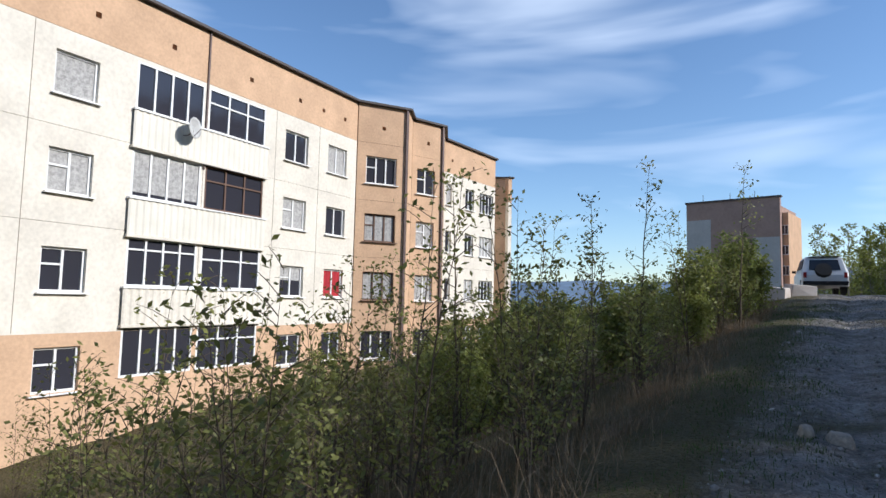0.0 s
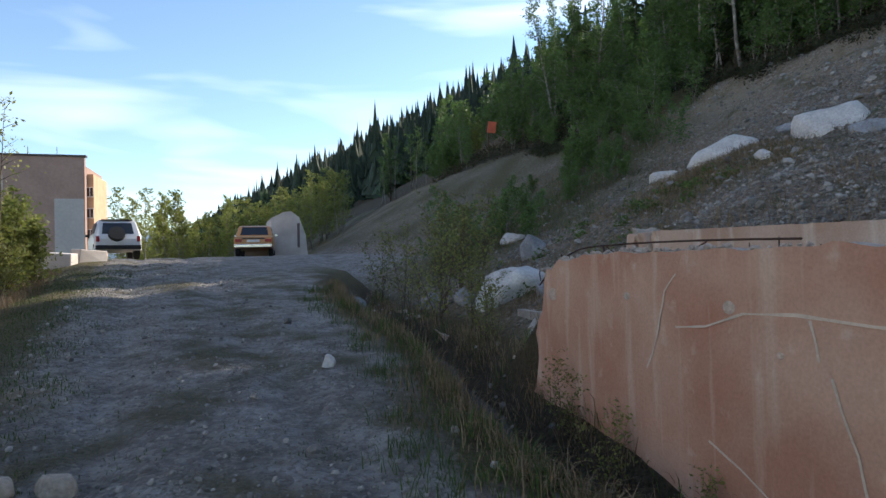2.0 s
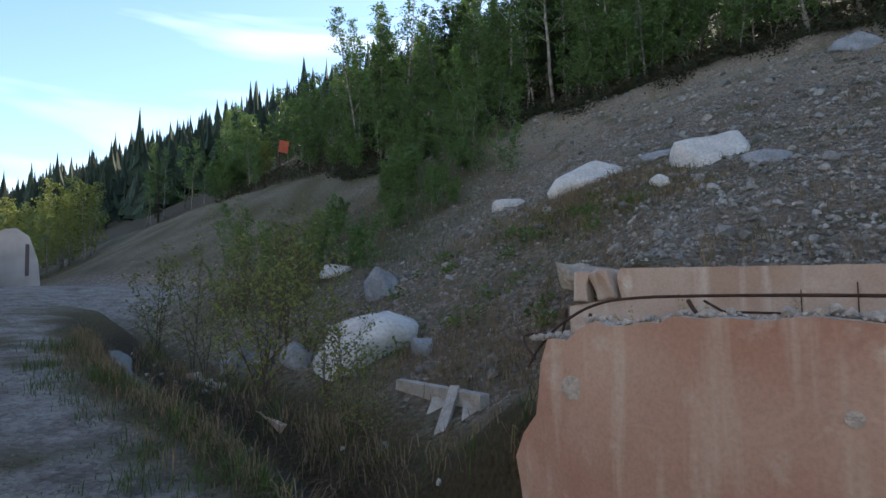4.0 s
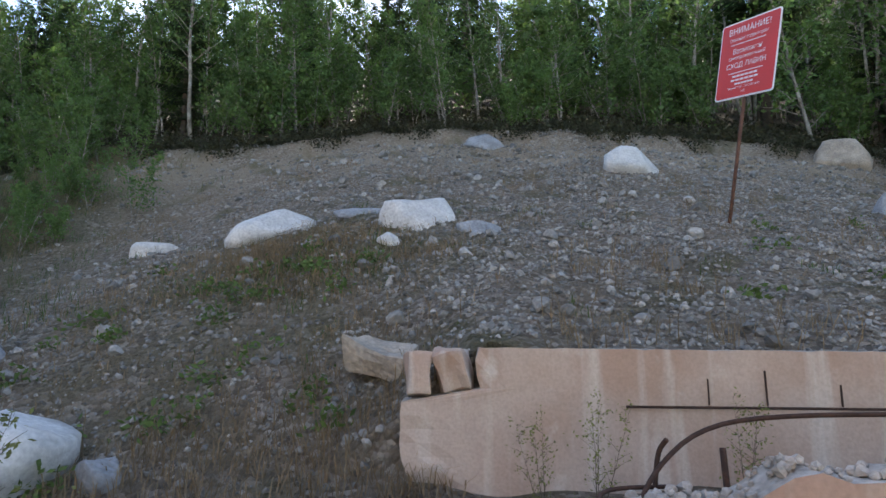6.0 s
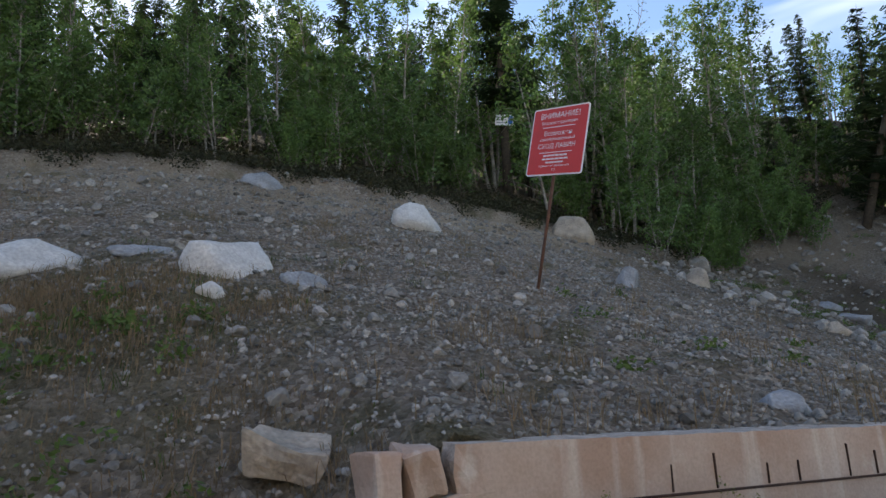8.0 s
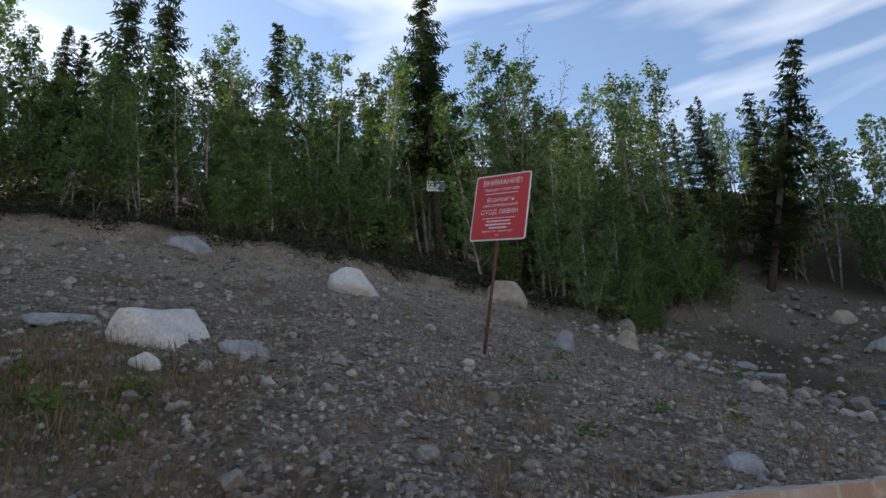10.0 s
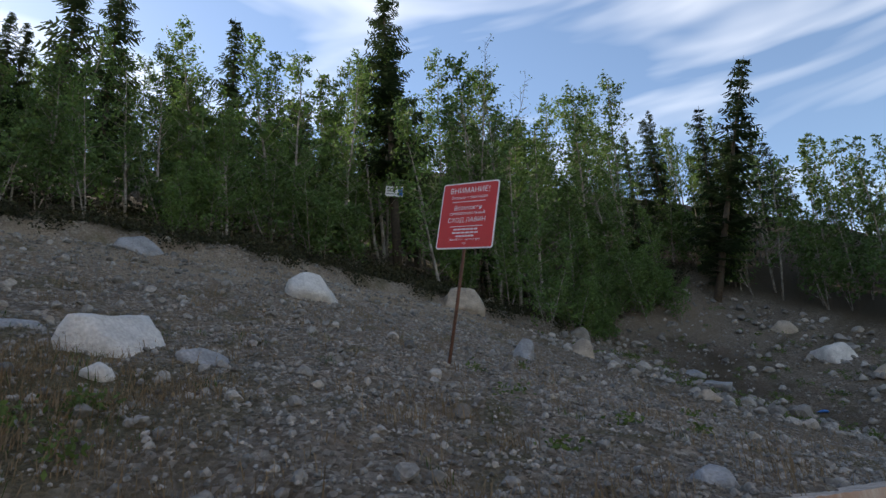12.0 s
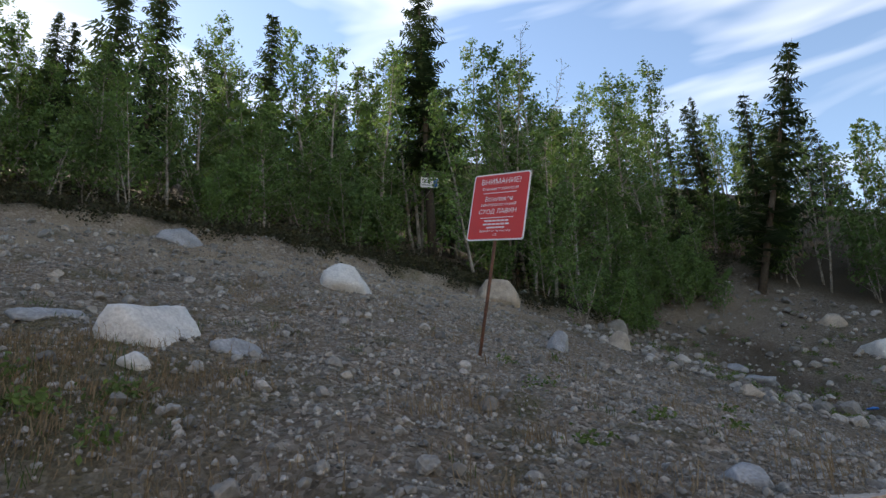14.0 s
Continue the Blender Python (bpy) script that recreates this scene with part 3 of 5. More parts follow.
def balcony(x0, x1, top, mat_frame, mullions, transom, curtain, apron):
    win = add_window(house, m1, x0, x1, top - 1.56, top, depth=0.04, mullions=mullions, transom=transom, frame_mat=mat_frame, curtain=curtain, sill=False, curtain_h=0.9)
    return win


for i, top in enumerate((9.5, 6.68, 3.88, 1.08)):
    balcony(LOG_L[0], LOG_L[1], top, WHITE_FRAME, 3, 0.75 if i == 2 else None, CURTAIN if i == 1 else None, i < 2)
    balcony(LOG_R[0], LOG_R[1], top, WHITE_FRAME if i in (0, 2, 3) else BROWN_FRAME, 2 if i else 2, 0.66, None, i < 2)
    # corrugated apron below the glazing
    if i < 3:
        zt, zb = top - 1.62, top - 2.74
        n = 92
        v, f = [], []
        for k in range(n + 1):
            x = 10.86 + 5.66 * k / n
            y = -0.10 - (0.028 if k % 4 in (1, 2) else 0.0)
            for yy in (y, y + 0.02):
                v += [m1 @ Vector((x, yy, zb)), m1 @ Vector((x, yy, zt))]
            if k:
                a = 4 * (k - 1)
                f += [(a, a + 4, a + 5, a + 1), (a + 7, a + 6, a + 2, a + 3), (a + 1, a + 5, a + 7, a + 3), (a + 4, a, a + 2, a + 6)]
        mesh_object("balcony_apron", v, f, CORRUGATED if i < 2 else PANEL, house, label="corrugated cream sheet balcony front")
        part("balcony_rail", boxed((13.69, -0.09, zt + 0.03), (5.7, 0.14, 0.05), m1), WHITE_FRAME, house)
        part("balcony_slab", boxed((13.69, -0.07, zb - 0.04), (5.7, 0.16, 0.09), m1), PANEL, house)
part("drain_pipe", boxed((13.60, -0.03, 9.0), (0.06, 0.06, 5.0), m1), PIPE, house)
# oblique ochre bays
P2 = ((X1 + 0.05, 22.25), (-16.85, 24.45))
P3 = ((-17.45, 25.75), (-16.70, 27.75))
bands2 = [(FOOT_Z, 4.05, ORANGE_PANEL), (4.05, 6.80, ORANGE_PANEL), (6.80, BAND_Z, ORANGE_PANEL), (BAND_Z, ROOF_Z, ORANGE_PANEL)]


def bay(p0, p1, a, b, mull):
    ops = [(a, b, t - 1.35, t) for t in TOPS]
    m, length = house_wall(p0, p1, bands2, ops, vents=(length_of(p0, p1) * 0.5,))
    for r, t in enumerate(TOPS):
        add_window(house, m, a, b, t - 1.35, t, mullions=mull, transom=-0.6 if r < 2 else None, curtain=CURTAIN if r in (1, 2) else None,
                   frame_mat=WHITE_FRAME if r in (0, 3) or mull == 1 else BROWN_FRAME)
    part("drain_pipe", boxed((length - 0.12, -0.06, 4.3), (0.11, 0.11, 14.4), m), PIPE, house)
    return m


def length_of(p0, p1):
    return math.hypot(p1[0] - p0[0], p1[1] - p0[1])


bay(*P2, 0.45, 2.05, 2)
bay(*P3, 0.35, 1.55, 1)
house_wall((-16.85, 24.47), (-17.45, 25.73), bands2, [])
house_wall((-16.70, 27.77), (-17.9, 29.98), bands2, [])
P4 = ((-17.9, 30.0), (-17.35, 35.9))
ops4 = []
C4 = ((0.2, 0.8), (2.3, 3.3), (4.0, 5.7))
for t in TOPS:
    ops4 += [(a, b, t - 1.3, t) for a, b in C4]
m4, _ = house_wall(*P4, bands1, ops4, vents=(0.8, 3.2, 5.0))
for r, t in enumerate(TOPS):
    for j, (a, b) in enumerate(C4):
        add_window(house, m4, a, b, t - 1.3, t, mullions=(0, 1, 3)[j], curtain=CURTAIN if (r + j) % 3 == 0 else None)
house_wall((-17.35, 35.92), (-20.5, 38.5), bands1, [])
house_wall((-20.5, 38.5), (-20.5, 41.2), bands1, [])
house_wall((-20.5, 41.25), (-18.75, 42.0), bands2, [])
house_wall((-18.75, 42.02), (-30, 47), bands1, [])
house_wall((-30, 47), (-30, 0), bands1, [])
house_wall((-30, 0), (X1, 0.0), bands1, [])
bm = bmesh.new()
vs = [bm.verts.new((x, y, ROOF_Z - 0.02)) for x, y in ((-30, 0), (X1, 0), (X1, 22.25), (-16.85, 24.45), (-17.45, 25.75), (-16.7, 27.75), (-17.9, 30), (-17.35, 35.9),
                                                    (-20.5, 41.2), (-18.75, 42), (-30, 47))]
bm.faces.new(vs)
part("roof", bm, ROOFING, house)
# solid dark box behind the glass, its colour standing in for unlit interiors
part("rooms", boxed((-20.2, 11, 4.0), (2.2, 21, 13.5)), BARK_AND_UNLIT, house)

HOUSE_AT = Vector((-0.93, -0.48, -0.87))
house.matrix_basis = Matrix.Translation(HOUSE_AT)
dish = thing("satellite_dish", "grey satellite dish on the balcony rail of the house", "satellite dish", at=(X1 + 0.42 + HOUSE_AT.x, 12.75 + HOUSE_AT.y, 7.72 + HOUSE_AT.z), turn=20)
v, f = [], []
for i in range(6):
    r = 0.36 * i / 5
    for k in range(20):
        a = 2 * math.pi * k / 20
        v.append((0.10 - 0.9 * (0.36 ** 2 - r * r) * 0.7, r * math.cos(a), r * math.sin(a)))
for i in range(5):
    for k in range(20):
        k2 = (k + 1) % 20
        f.append((i * 20 + k, i * 20 + k2, (i + 1) * 20 + k2, (i + 1) * 20 + k))
bowl = mesh_object("bowl", v, f, DISH, dish, smooth=True)
sol = bowl.modifiers.new("thick", "SOLIDIFY")
sol.thickness = 0.015
v, f = tube_data([(0.05, 0, -0.1), (-0.15, 0, -0.25), (-0.42, 0, -0.25)], [0.02] * 3)
mesh_object("bracket", v, f, PIPE, dish)
v, f = tube_data([(0.02, 0, -0.34), (0.32, 0, -0.05)], [0.012, 0.012])
mesh_object("feed_arm", v, f, PIPE, dish)

# ---------------------------------------------------------------- the far block
block = thing("far_apartment_block", "distant pinkish panel block with blank grey-patched gable", "house")
G0, G1 = Vector((-13.75, 91.5, -0.8)), Vector((-1.95, 89.0, -0.8))
gd = (G1 - G0).normalized()
mb = Matrix.Translation(G0) @ Matrix.Rotation(math.atan2(gd.y, gd.x), 4, "Z")
part("gable", boxed((6.0, 0.3, 7.2), (12.05, 0.6, 18.6), mb), PINK_PANEL, block)
for x0, x1, z0, z1 in ((0.05, 3.3, -2, 14.0), (8.7, 11.95, -2, 11.2)):
    part("gable_panel", boxed(((x0 + x1) / 2, -0.02, (z0 + z1) / 2), (x1 - x0, 0.05, z1 - z0), mb), GREY_PANEL, block)
part("roof_edge", boxed((6.0, 0.3, 16.55), (12.4, 0.9, 0.22), mb), ROOFING, block)
part("rear_body", boxed((5.6, 7.0, 6.9), (11.2, 12.8, 18.0), mb), PINK_PANEL, block)
part("side_bay", boxed((11.2, 9.0, 6.2), (1.5, 8.0, 17.6), mb), ORANGE_PANEL, block)
for z in (12.6, 9.8, 7.0, 4.2, 1.4):
    for sy in (4.96,):
        w = part("window", boxed((11.5, sy, z), (0.8, 0.08, 1.35), mb), WHITE_FRAME, block)
        for k in (-0.21, 0.21):
            part("pane", boxed((11.5 + k, sy - 0.045, z), (0.33, 0.02, 1.15), mb), PANE, w)
for xx in (1.5, 5.2, 8.4):
    part("antenna", boxed((xx, 2.5, 17.3), (0.06, 0.06, 1.4), mb), ROOFING, block)

# ---------------------------------------------------------------- broken concrete walls


def face_relief(y, z, side=0):
    return 0.010 * noise.noise(Vector((y * 2.1, z * 2.1, side * 7))) + 0.004 * noise.noise(Vector((y * 7, z * 7, side * 7)))


def concrete_wall(name, xf, y0, y1, zb, top, thick, label, broken=None, mat=None):
    """A wall whose face runs along x = xf(y); top(y) is its crest; broken(z) shifts the far end into a ragged break."""
    rng = random.Random(hash(len(label)) % 97)
    ny, nz = int((y1 - y0) / 0.07), 16
    v, f = [], []
    for side in (0, 1):
        for i in range(ny + 1):
            for k in range(nz + 1):
                s = k / nz
                yy = y0 + (y1 - y0) * i / ny
                if broken and i > ny - 14:
                    w = (i - ny + 14) / 14
                    yy += w * broken(s)
                zt = top(yy)
                z = zb + (zt - zb) * s
                n = face_relief(yy, z, side)
                if broken and i > ny - 3:
                    n += 0.03 * noise.noise(Vector((yy * 15, z * 15, 3)))
                v.append((float(xf(yy)) + n + side * thick, yy, z + (0.012 * noise.noise(Vector((yy * 12, side * 3, 1))) if k == nz else 0)))
    S = (ny + 1) * (nz + 1)

    def idx(side, i, k):
        return side * S + i * (nz + 1) + k

    for i in range(ny):
        for k in range(nz):
            f.append((idx(0, i, k), idx(0, i, k + 1), idx(0, i + 1, k + 1), idx(0, i + 1, k)))
            f.append((idx(1, i, k), idx(1, i + 1, k), idx(1, i + 1, k + 1), idx(1, i, k + 1)))
        f.append((idx(0, i, nz), idx(1, i, nz), idx(1, i + 1, nz), idx(0, i + 1, nz)))
    for i in (0, ny):
        for k in range(nz):
            q = (idx(0, i, k), idx(1, i, k), idx(1, i, k + 1), idx(0, i, k + 1))
            f.append(q if i == 0 else q[::-1])
    ob = mesh_object(name, v, f, mat or CONCRETE, smooth=False)
    ob.data.materials.append(CONCRETE_RAW)
    for p in ob.data.polygons:
        if (p.normal.y > 0.55 or p.normal.z > 0.75):
            p.material_index = 1
    return tagged(ob, label, "concrete wall")


def front_top(y):
    step = 0.0
    if y > 5.2:
        step = -0.15 * min(1, (y - 5.2) / 0.8) - 0.05 * noise.noise(Vector((y * 6, 0, 0)))
    return 1.42 + step + 0.035 * noise.noise(Vector((y * 4, 2, 5)))


front = concrete_wall("front_wall", wall_x, -4.0, 5.98, -0.75, front_top, 0.16, "weathered reddish concrete wall panel with a broken end beside the ditch",
                      broken=lambda s: 0.42 * (1 - s) - 0.10 * s + 0.16 * noise.noise(Vector((s * 5, 1, 1))))
back = concrete_wall("back_wall", back_x, -5.0, 6.28, 0.4, lambda y: 1.69 - 0.02 * (6.4 - max(y, 1.0)), 0.3, "low stained concrete retaining wall with rusty slots below the slope",
                     broken=lambda s: (0.10 + 0.50 * smoothstep(0.0, 0.5, s) if s < 0.77 else 0.12) - 0.06 + 0.06 * noise.noise(Vector((s * 6, 9, 1))), mat=CONCRETE_PALE)
low = concrete_wall("low_wall_stub", lambda y: wall_x(y) + 0.04, 9.3, 12.6, -0.4, lambda y: 0.20 + 0.05 * noise.noise(Vector((y * 3, 0, 0))) + 0.05 * (y - 8.2), 0.2,
                    "low broken stub of reddish concrete wall beside the ditch")


def rounded(pts, times=2):
    pts = [Vector(p) for p in pts]
    for _ in range(times):
        out = [pts[0]]
        for a, b in zip(pts[:-1], pts[1:]):
            out += [a.lerp(b, 0.25), a.lerp(b, 0.75)]
        pts = out + [pts[-1]]
    return pts


def rusty_bar(name, pts, r=0.014, parent=None):
    pts = rounded(pts) if len(pts) < 12 else pts
    v, f = tube_data(pts, [r] * len(pts), 7)
    return mesh_object(name, v, f, RUST, parent, smooth=True)


# slots and grooves of the back wall
for k in range(14):
    y = 5.03 - 0.34 * k + 0.05 * math.sin(k * 2.7)
    x = back_x(y) - 0.004
    h = 0.15 + 0.05 * math.sin(k * 1.9)
    bm = boxed((x, y, 1.35 + h / 2 - 0.004 * k), (0.014, 0.006, h))
    part("groove", bm, RUST, back)
rod = [(back_x(5.5 - 0.4 * i) - 0.03, 5.5 - 0.4 * i, 1.345 - 0.004 * i) for i in range(16)]
rusty_bar("long_bar", rod, 0.008, back)
# scratched pale lines and dents of the front face


def on_front(y, z, out=0.012):
    return (float(wall_x(y)) + face_relief(y, z) - out, y, z)


def scratch(pts, w=0.009):
    v, f = [], []
    fine = []
    for (a, b) in zip(pts[:-1], pts[1:]):
        for i in range(5):
            t = i / 5
            fine.append((a[0] + (b[0] - a[0]) * t, a[1] + (b[1] - a[1]) * t))
    fine.append(pts[-1])
    for i, (y, z) in enumerate(fine):
        j = min(i + 1, len(fine) - 1)
        k = max(i - 1, 0)
        dy, dz = fine[j][0] - fine[k][0], fine[j][1] - fine[k][1]
        n = math.hypot(dy, dz)
        ww = w * (0.8 + 0.5 * noise.noise(Vector((y * 7, z * 7, 0))))
        y += 0.01 * noise.noise(Vector((y * 9, z * 9, 2)))
        for s in (-1, 1):
            v.append(on_front(y - s * ww * dz / n, z + s * ww * dy / n, 0.005))
        if i:
            f.append((2 * i - 2, 2 * i - 1, 2 * i + 1, 2 * i))
    mesh_object("filled_crack", v, f, PALE_SCRATCH, front)


SCRATCHES = (((4.00, 1.27), (4.12, 1.15), (4.18, 0.95), (4.28, 0.70), (4.34, 0.6)),
             ((4.02, 0.92), (3.75, 0.95), (3.45, 1.05), (3.1, 1.07), (2.7, 1.05), (2.2, 1.05), (1.6, 1.06)),
             ((3.02, 1.05), (2.98, 0.85)), ((2.92, 0.78), (2.80, 0.45), (2.74, 0.12)), ((3.75, 0.25), (3.5, 0.15), (3.2, 0.0)))
for pts in SCRATCHES:
    scratch(pts)


def dent(y, z, r):
    bm = bmesh.new()
    bmesh.ops.create_circle(bm, cap_ends=True, radius=r, segments=14)
    ins = bmesh.ops.inset_region(bm, faces=bm.faces[:], thickness=r * 0.35)
    for vv in bm.verts:
        if vv.co.length < r * 0.8:
            vv.co.z -= 0.008
    m = Matrix.Translation(on_front(y, z, 0.010)) @ Matrix.Rotation(radians(-90), 4, "Y")
    bmesh.ops.transform(bm, matrix=m, verts=bm.verts)
    part("dent", bm, CONCRETE_RAW, front)


for y, z, r in ((5.72, 1.06, 0.06), (4.55, 1.1, 0.03), (3.55, 1.08, 0.04), (3.2, 0.85, 0.02)):
    dent(y, z, r)
# bent reinforcing bars over the front wall
bars = thing("bent_reinforcing_bars", "bent rusty reinforcing bars sticking out of the broken concrete wall", "steel bars", at=(3.05, 5.7, 1.33))
O = Vector((3.05, 5.7, 1.33))


def bar(pts, r=0.013):
    return rusty_bar("bar", [Vector(p) - O + Vector((-0.13, 0, -0.07)) for p in pts], r * 0.6, bars)


bar([(3.02, 6.02, 1.20), (3.10, 5.98, 1.32), (3.16, 5.90, 1.42), (3.22, 5.75, 1.52), (3.22, 5.55, 1.56), (3.15, 5.1, 1.57), (3.05, 4.6, 1.57), (2.9, 3.9, 1.56), (2.75, 3.3, 1.54)])
bar([(2.98, 5.95, 1.25), (3.08, 6.1, 1.35), (3.14, 6.05, 1.37), (3.2, 5.85, 1.36)], 0.011)
bar([(3.10, 5.72, 1.30), (3.14, 5.71, 1.48)], 0.016)
bar([(3.0, 5.15, 1.34), (3.04, 5.13, 1.45), (3.08, 5.2, 1.55)], 0.017)
bar([(3.04, 5.12, 1.55), (3.02, 5.0, 1.48), (2.98, 4.7, 1.46), (2.9, 4.2, 1.47), (2.85, 4.0, 1.55)], 0.010)
bar([(3.18, 5.90, 1.36), (3.2, 5.88, 1.46), (3.17, 5.86, 1.50)], 0.013)


def rock_mesh(seed, size, rough=0.16, sub=3, flat=0.25):
    rr = random.Random(seed)
    bm = bmesh.new()
    bmesh.ops.create_icosphere(bm, subdivisions=sub, radius=0.5)
    off = Vector((rr.uniform(-50, 50), rr.uniform(-50, 50), rr.uniform(-50, 50)))
    planes = [(Vector((rr.gauss(0, 1), rr.gauss(0, 1), rr.gauss(0, 1))).normalized(), rr.uniform(0.26, 0.40)) for _ in range(11)]
    for v in bm.verts:
        p = v.co.copy()
        for n, d in planes:
            over = p.dot(n) - d
            if over > 0:
                p -= n * over * 0.94
        p *= 1 + rough * noise.noise(p * 2.2 + off) + rough * 0.35 * noise.noise(p * 6 + off)
        taper = 1 - 0.45 * max(0.0, p.z + 0.1)
        p.x, p.y = p.x * taper, p.y * taper
        p.z = max(p.z, -0.5 + flat)
        v.co = Vector((p.x * size[0], p.y * size[1], p.z * size[2]))
    bm.normal_update()
    return bm


def rock(name, seed, at, size, mat, label, turn=0.0, sink=0.0, tilt=0.0, sub=3, rough=0.16):
    ob = part(name, rock_mesh(seed, size, rough, sub), mat, None, smooth=True)
    zz = gz(at[0], at[1]) + size[2] * 0.06 - sink if len(at) < 3 else at[2]
    ob.matrix_basis = pose(at[0], at[1], zz, tilt, -12 if len(at) < 3 else 0, turn)
    return tagged(ob, label, "boulder" if max(size) > 0.5 else "stone")


def chunk(name, at, size, mat, label, turn, tilt, seed):
    """An angular broken block."""
    bm = bmesh.new()
    box(bm, (0, 0, 0), size, None, min(size) * 0.12)
    bmesh.ops.subdivide_edges(bm, edges=bm.edges[:], cuts=2, use_grid_fill=True)
    o = Vector((seed * 3.1, seed, 0))
    for v in bm.verts:
        v.co += Vector((noise.noise(v.co * 4 + o), noise.noise(v.co * 4 + o * 2), noise.noise(v.co * 4 - o))) * min(size) * 0.30
    ob = part(name, bm, mat, None)
    ob.matrix_basis = pose(*at, tilt[0], tilt[1], turn)
    return tagged(ob, label, "concrete lump")


W, Gy, Tn = ROCK_WHITE, ROCK_GREY, ROCK_TAN
rock("boulder", 1, (10.15, 7.05), (1.05, 1.62, 1.36), W, "large pale white boulder lying on the stony slope", 36, 0.12)
rock("boulder", 2, (10.75, 9.35), (0.95, 1.75, 0.95), W, "long pale boulder half sunk in the slope", 30, 0.08, -14)
rock("boulder", 3, (15.25, 2.25), (1.4, 1.85, 1.35), W, "pale grey boulder high on the slope", 12, 0.15)
rock("boulder", 44, (5.2, 9.75), (1.5, 1.75, 1.3), W, "big pale boulder beside the ditch", 20, 0.05, -8)
rock("stone", 5, (8.7, 7.32), (0.29, 0.34, 0.27), W, "small pale stone below the white boulder", 10)
rock("boulder", 6, (9.7, 6.1), (0.5, 0.95, 0.42), Gy, "flat grey stone on the slope", 15, 0.03)
rock("boulder", 7, (12.4, -1.6), (0.85, 0.8, 0.85), Gy, "bluish grey boulder on the slope", 10)
rock("boulder", 8, (14.8, -6.5), (1.1, 1.0, 1.15), Tn, "tan angular boulder on the slope", 40, 0.1)
rock("boulder", 9, (18.4, -4.75), (1.8, 1.9, 1.7), Tn, "brownish boulder at the wood's edge", 0, 0.15)
rock("boulder", 10, (11.75, 11.85), (0.8, 1.15, 0.6), W, "pale stone on the slope", 10, 0.05)
chunk("stone_block", (5.71, 7.05, 1.60), (0.35, 0.46, 0.25), ROCK_TAN, "flat angular tan block resting on the soil by the wall's end", -16, (12, -10), 17)
chunk("concrete_lump", (5.02, 6.72, 1.53), (0.26, 0.16, 0.26), CONCRETE_PALE, "broken concrete lump cracked off the wall's end", 6, (4, 6), 12)
chunk("concrete_lump", (5.00, 6.49, 1.55), (0.27, 0.22, 0.24), CONCRETE_PALE, "broken concrete lump cracked off the wall's end", -4, (-3, -3), 13)
rock("boulder", 14, (18.0, 5.6), (1.01, 1.45, 0.8), Gy, "grey flat boulder at the wood's edge", 20, 0.1)
rock("boulder", 15, (6.63, 10.9), (0.75, 0.75, 0.8), Gy, "lichened stone on the slope", 20)
rock("stone", 16, (5.2, 8.8), (0.38, 0.36, 0.4), Gy, "bluish stone at the slope's foot", 20)
rock("boulder", 24, (4.9, 10.55), (0.55, 0.55, 0.55), Gy, "dark grey stone beside the big boulder", 50)
rock("boulder", 25, (8.8, 14.4), (0.7, 0.85, 0.55), W, "pale stone among the bushes", 30, 0.05)
rock("boulder", 26, (4.9, 11.9), (0.6, 0.7, 0.5), Gy, "grey stone among the bushes", 75, 0.05)
rock("boulder", 17, (5.45, 3.15), (0.55, 0.95, 0.32), Gy, "flat grey slab in the gravel", 50, 0.03)
rock("stone", 18, (-1.40, 5.65), (0.21, 0.20, 0.24), Tn, "pale stone in the track", 20)
rock("stone", 19, (-1.13, 5.68), (0.30, 0.24, 0.26), Tn, "pale stone in the track", 70)
rock("stone", 20, (1.29, 7.72), (0.24, 0.26, 0.24), W, "pale stone on the grass verge", 0)
rock("boulder", 21, (11.2, 7.95), (0.4, 1.15, 0.32), Gy, "flat grey slab behind the white boulder", 20, 0.05)
rock("boulder", 22, (12.2, -17.9), (2.0, 1.7, 1.5), W, "pale boulder on the stony bank of the gully", 20, 0.1)
rock("boulder", 23, (13.6, -11.6), (1.5, 1.2, 0.9), Gy, "grey boulder in the stony gully", 80, 0.1)
rock("boulder", 27, (15.0, -12.6), (0.9, 0.8, 0.8), Gy, "grey boulder in the stony gully", 10, 0.1)
rock("boulder", 28, (10.9, -6.4), (0.7, 0.8, 0.6), Tn, "tan stone above the gully", 30, 0.05)
rock("boulder", 29, (10.4, -17.0), (1.2, 1.0, 0.9), Tn, "brownish boulder on the stony bank of the gully", 55, 0.1)
rock("boulder", 30, (14.6, -19.4), (1.3, 1.2, 1.0), Tn, "brownish boulder on the stony bank of the gully", 35, 0.1)


def rubble():
    """Crumbled concrete along the broken crest of the front wall."""
    rr = random.Random(8)
    v, f = [], []
    for i in range(260):
        y = 3.0 + 3.0 * rr.random() ** 0.6
        s = 0.015 + 0.035 * rr.random() ** 2 + (0.02 if rr.random() < 0.06 else 0)
        bm = rock_mesh(700 + i % 9, (s * 1.2, s * 1.2, s * 1.0), 0.2, 1, 0.1)
        m = pose(float(wall_x(y)) + rr.uniform(0.02, 0.16), y, front_top(y) + s * 0.3, rr.uniform(-40, 40), rr.uniform(-40, 40), rr.uniform(0, 360))
        b = len(v)
        v.extend(m @ q.co for q in bm.verts)
        f.extend(tuple(b + q.index for q in fc.verts) for fc in bm.faces)
        bm.free()
    ob = mesh_object("concrete_rubble", v, f, CONCRETE_RAW)
    tagged(ob, "crumbs of broken concrete along the wall's crest", "rubble", kind="stuff")


rubble()

SIGN_TURN = (-2.5, 12.5, -161.2)
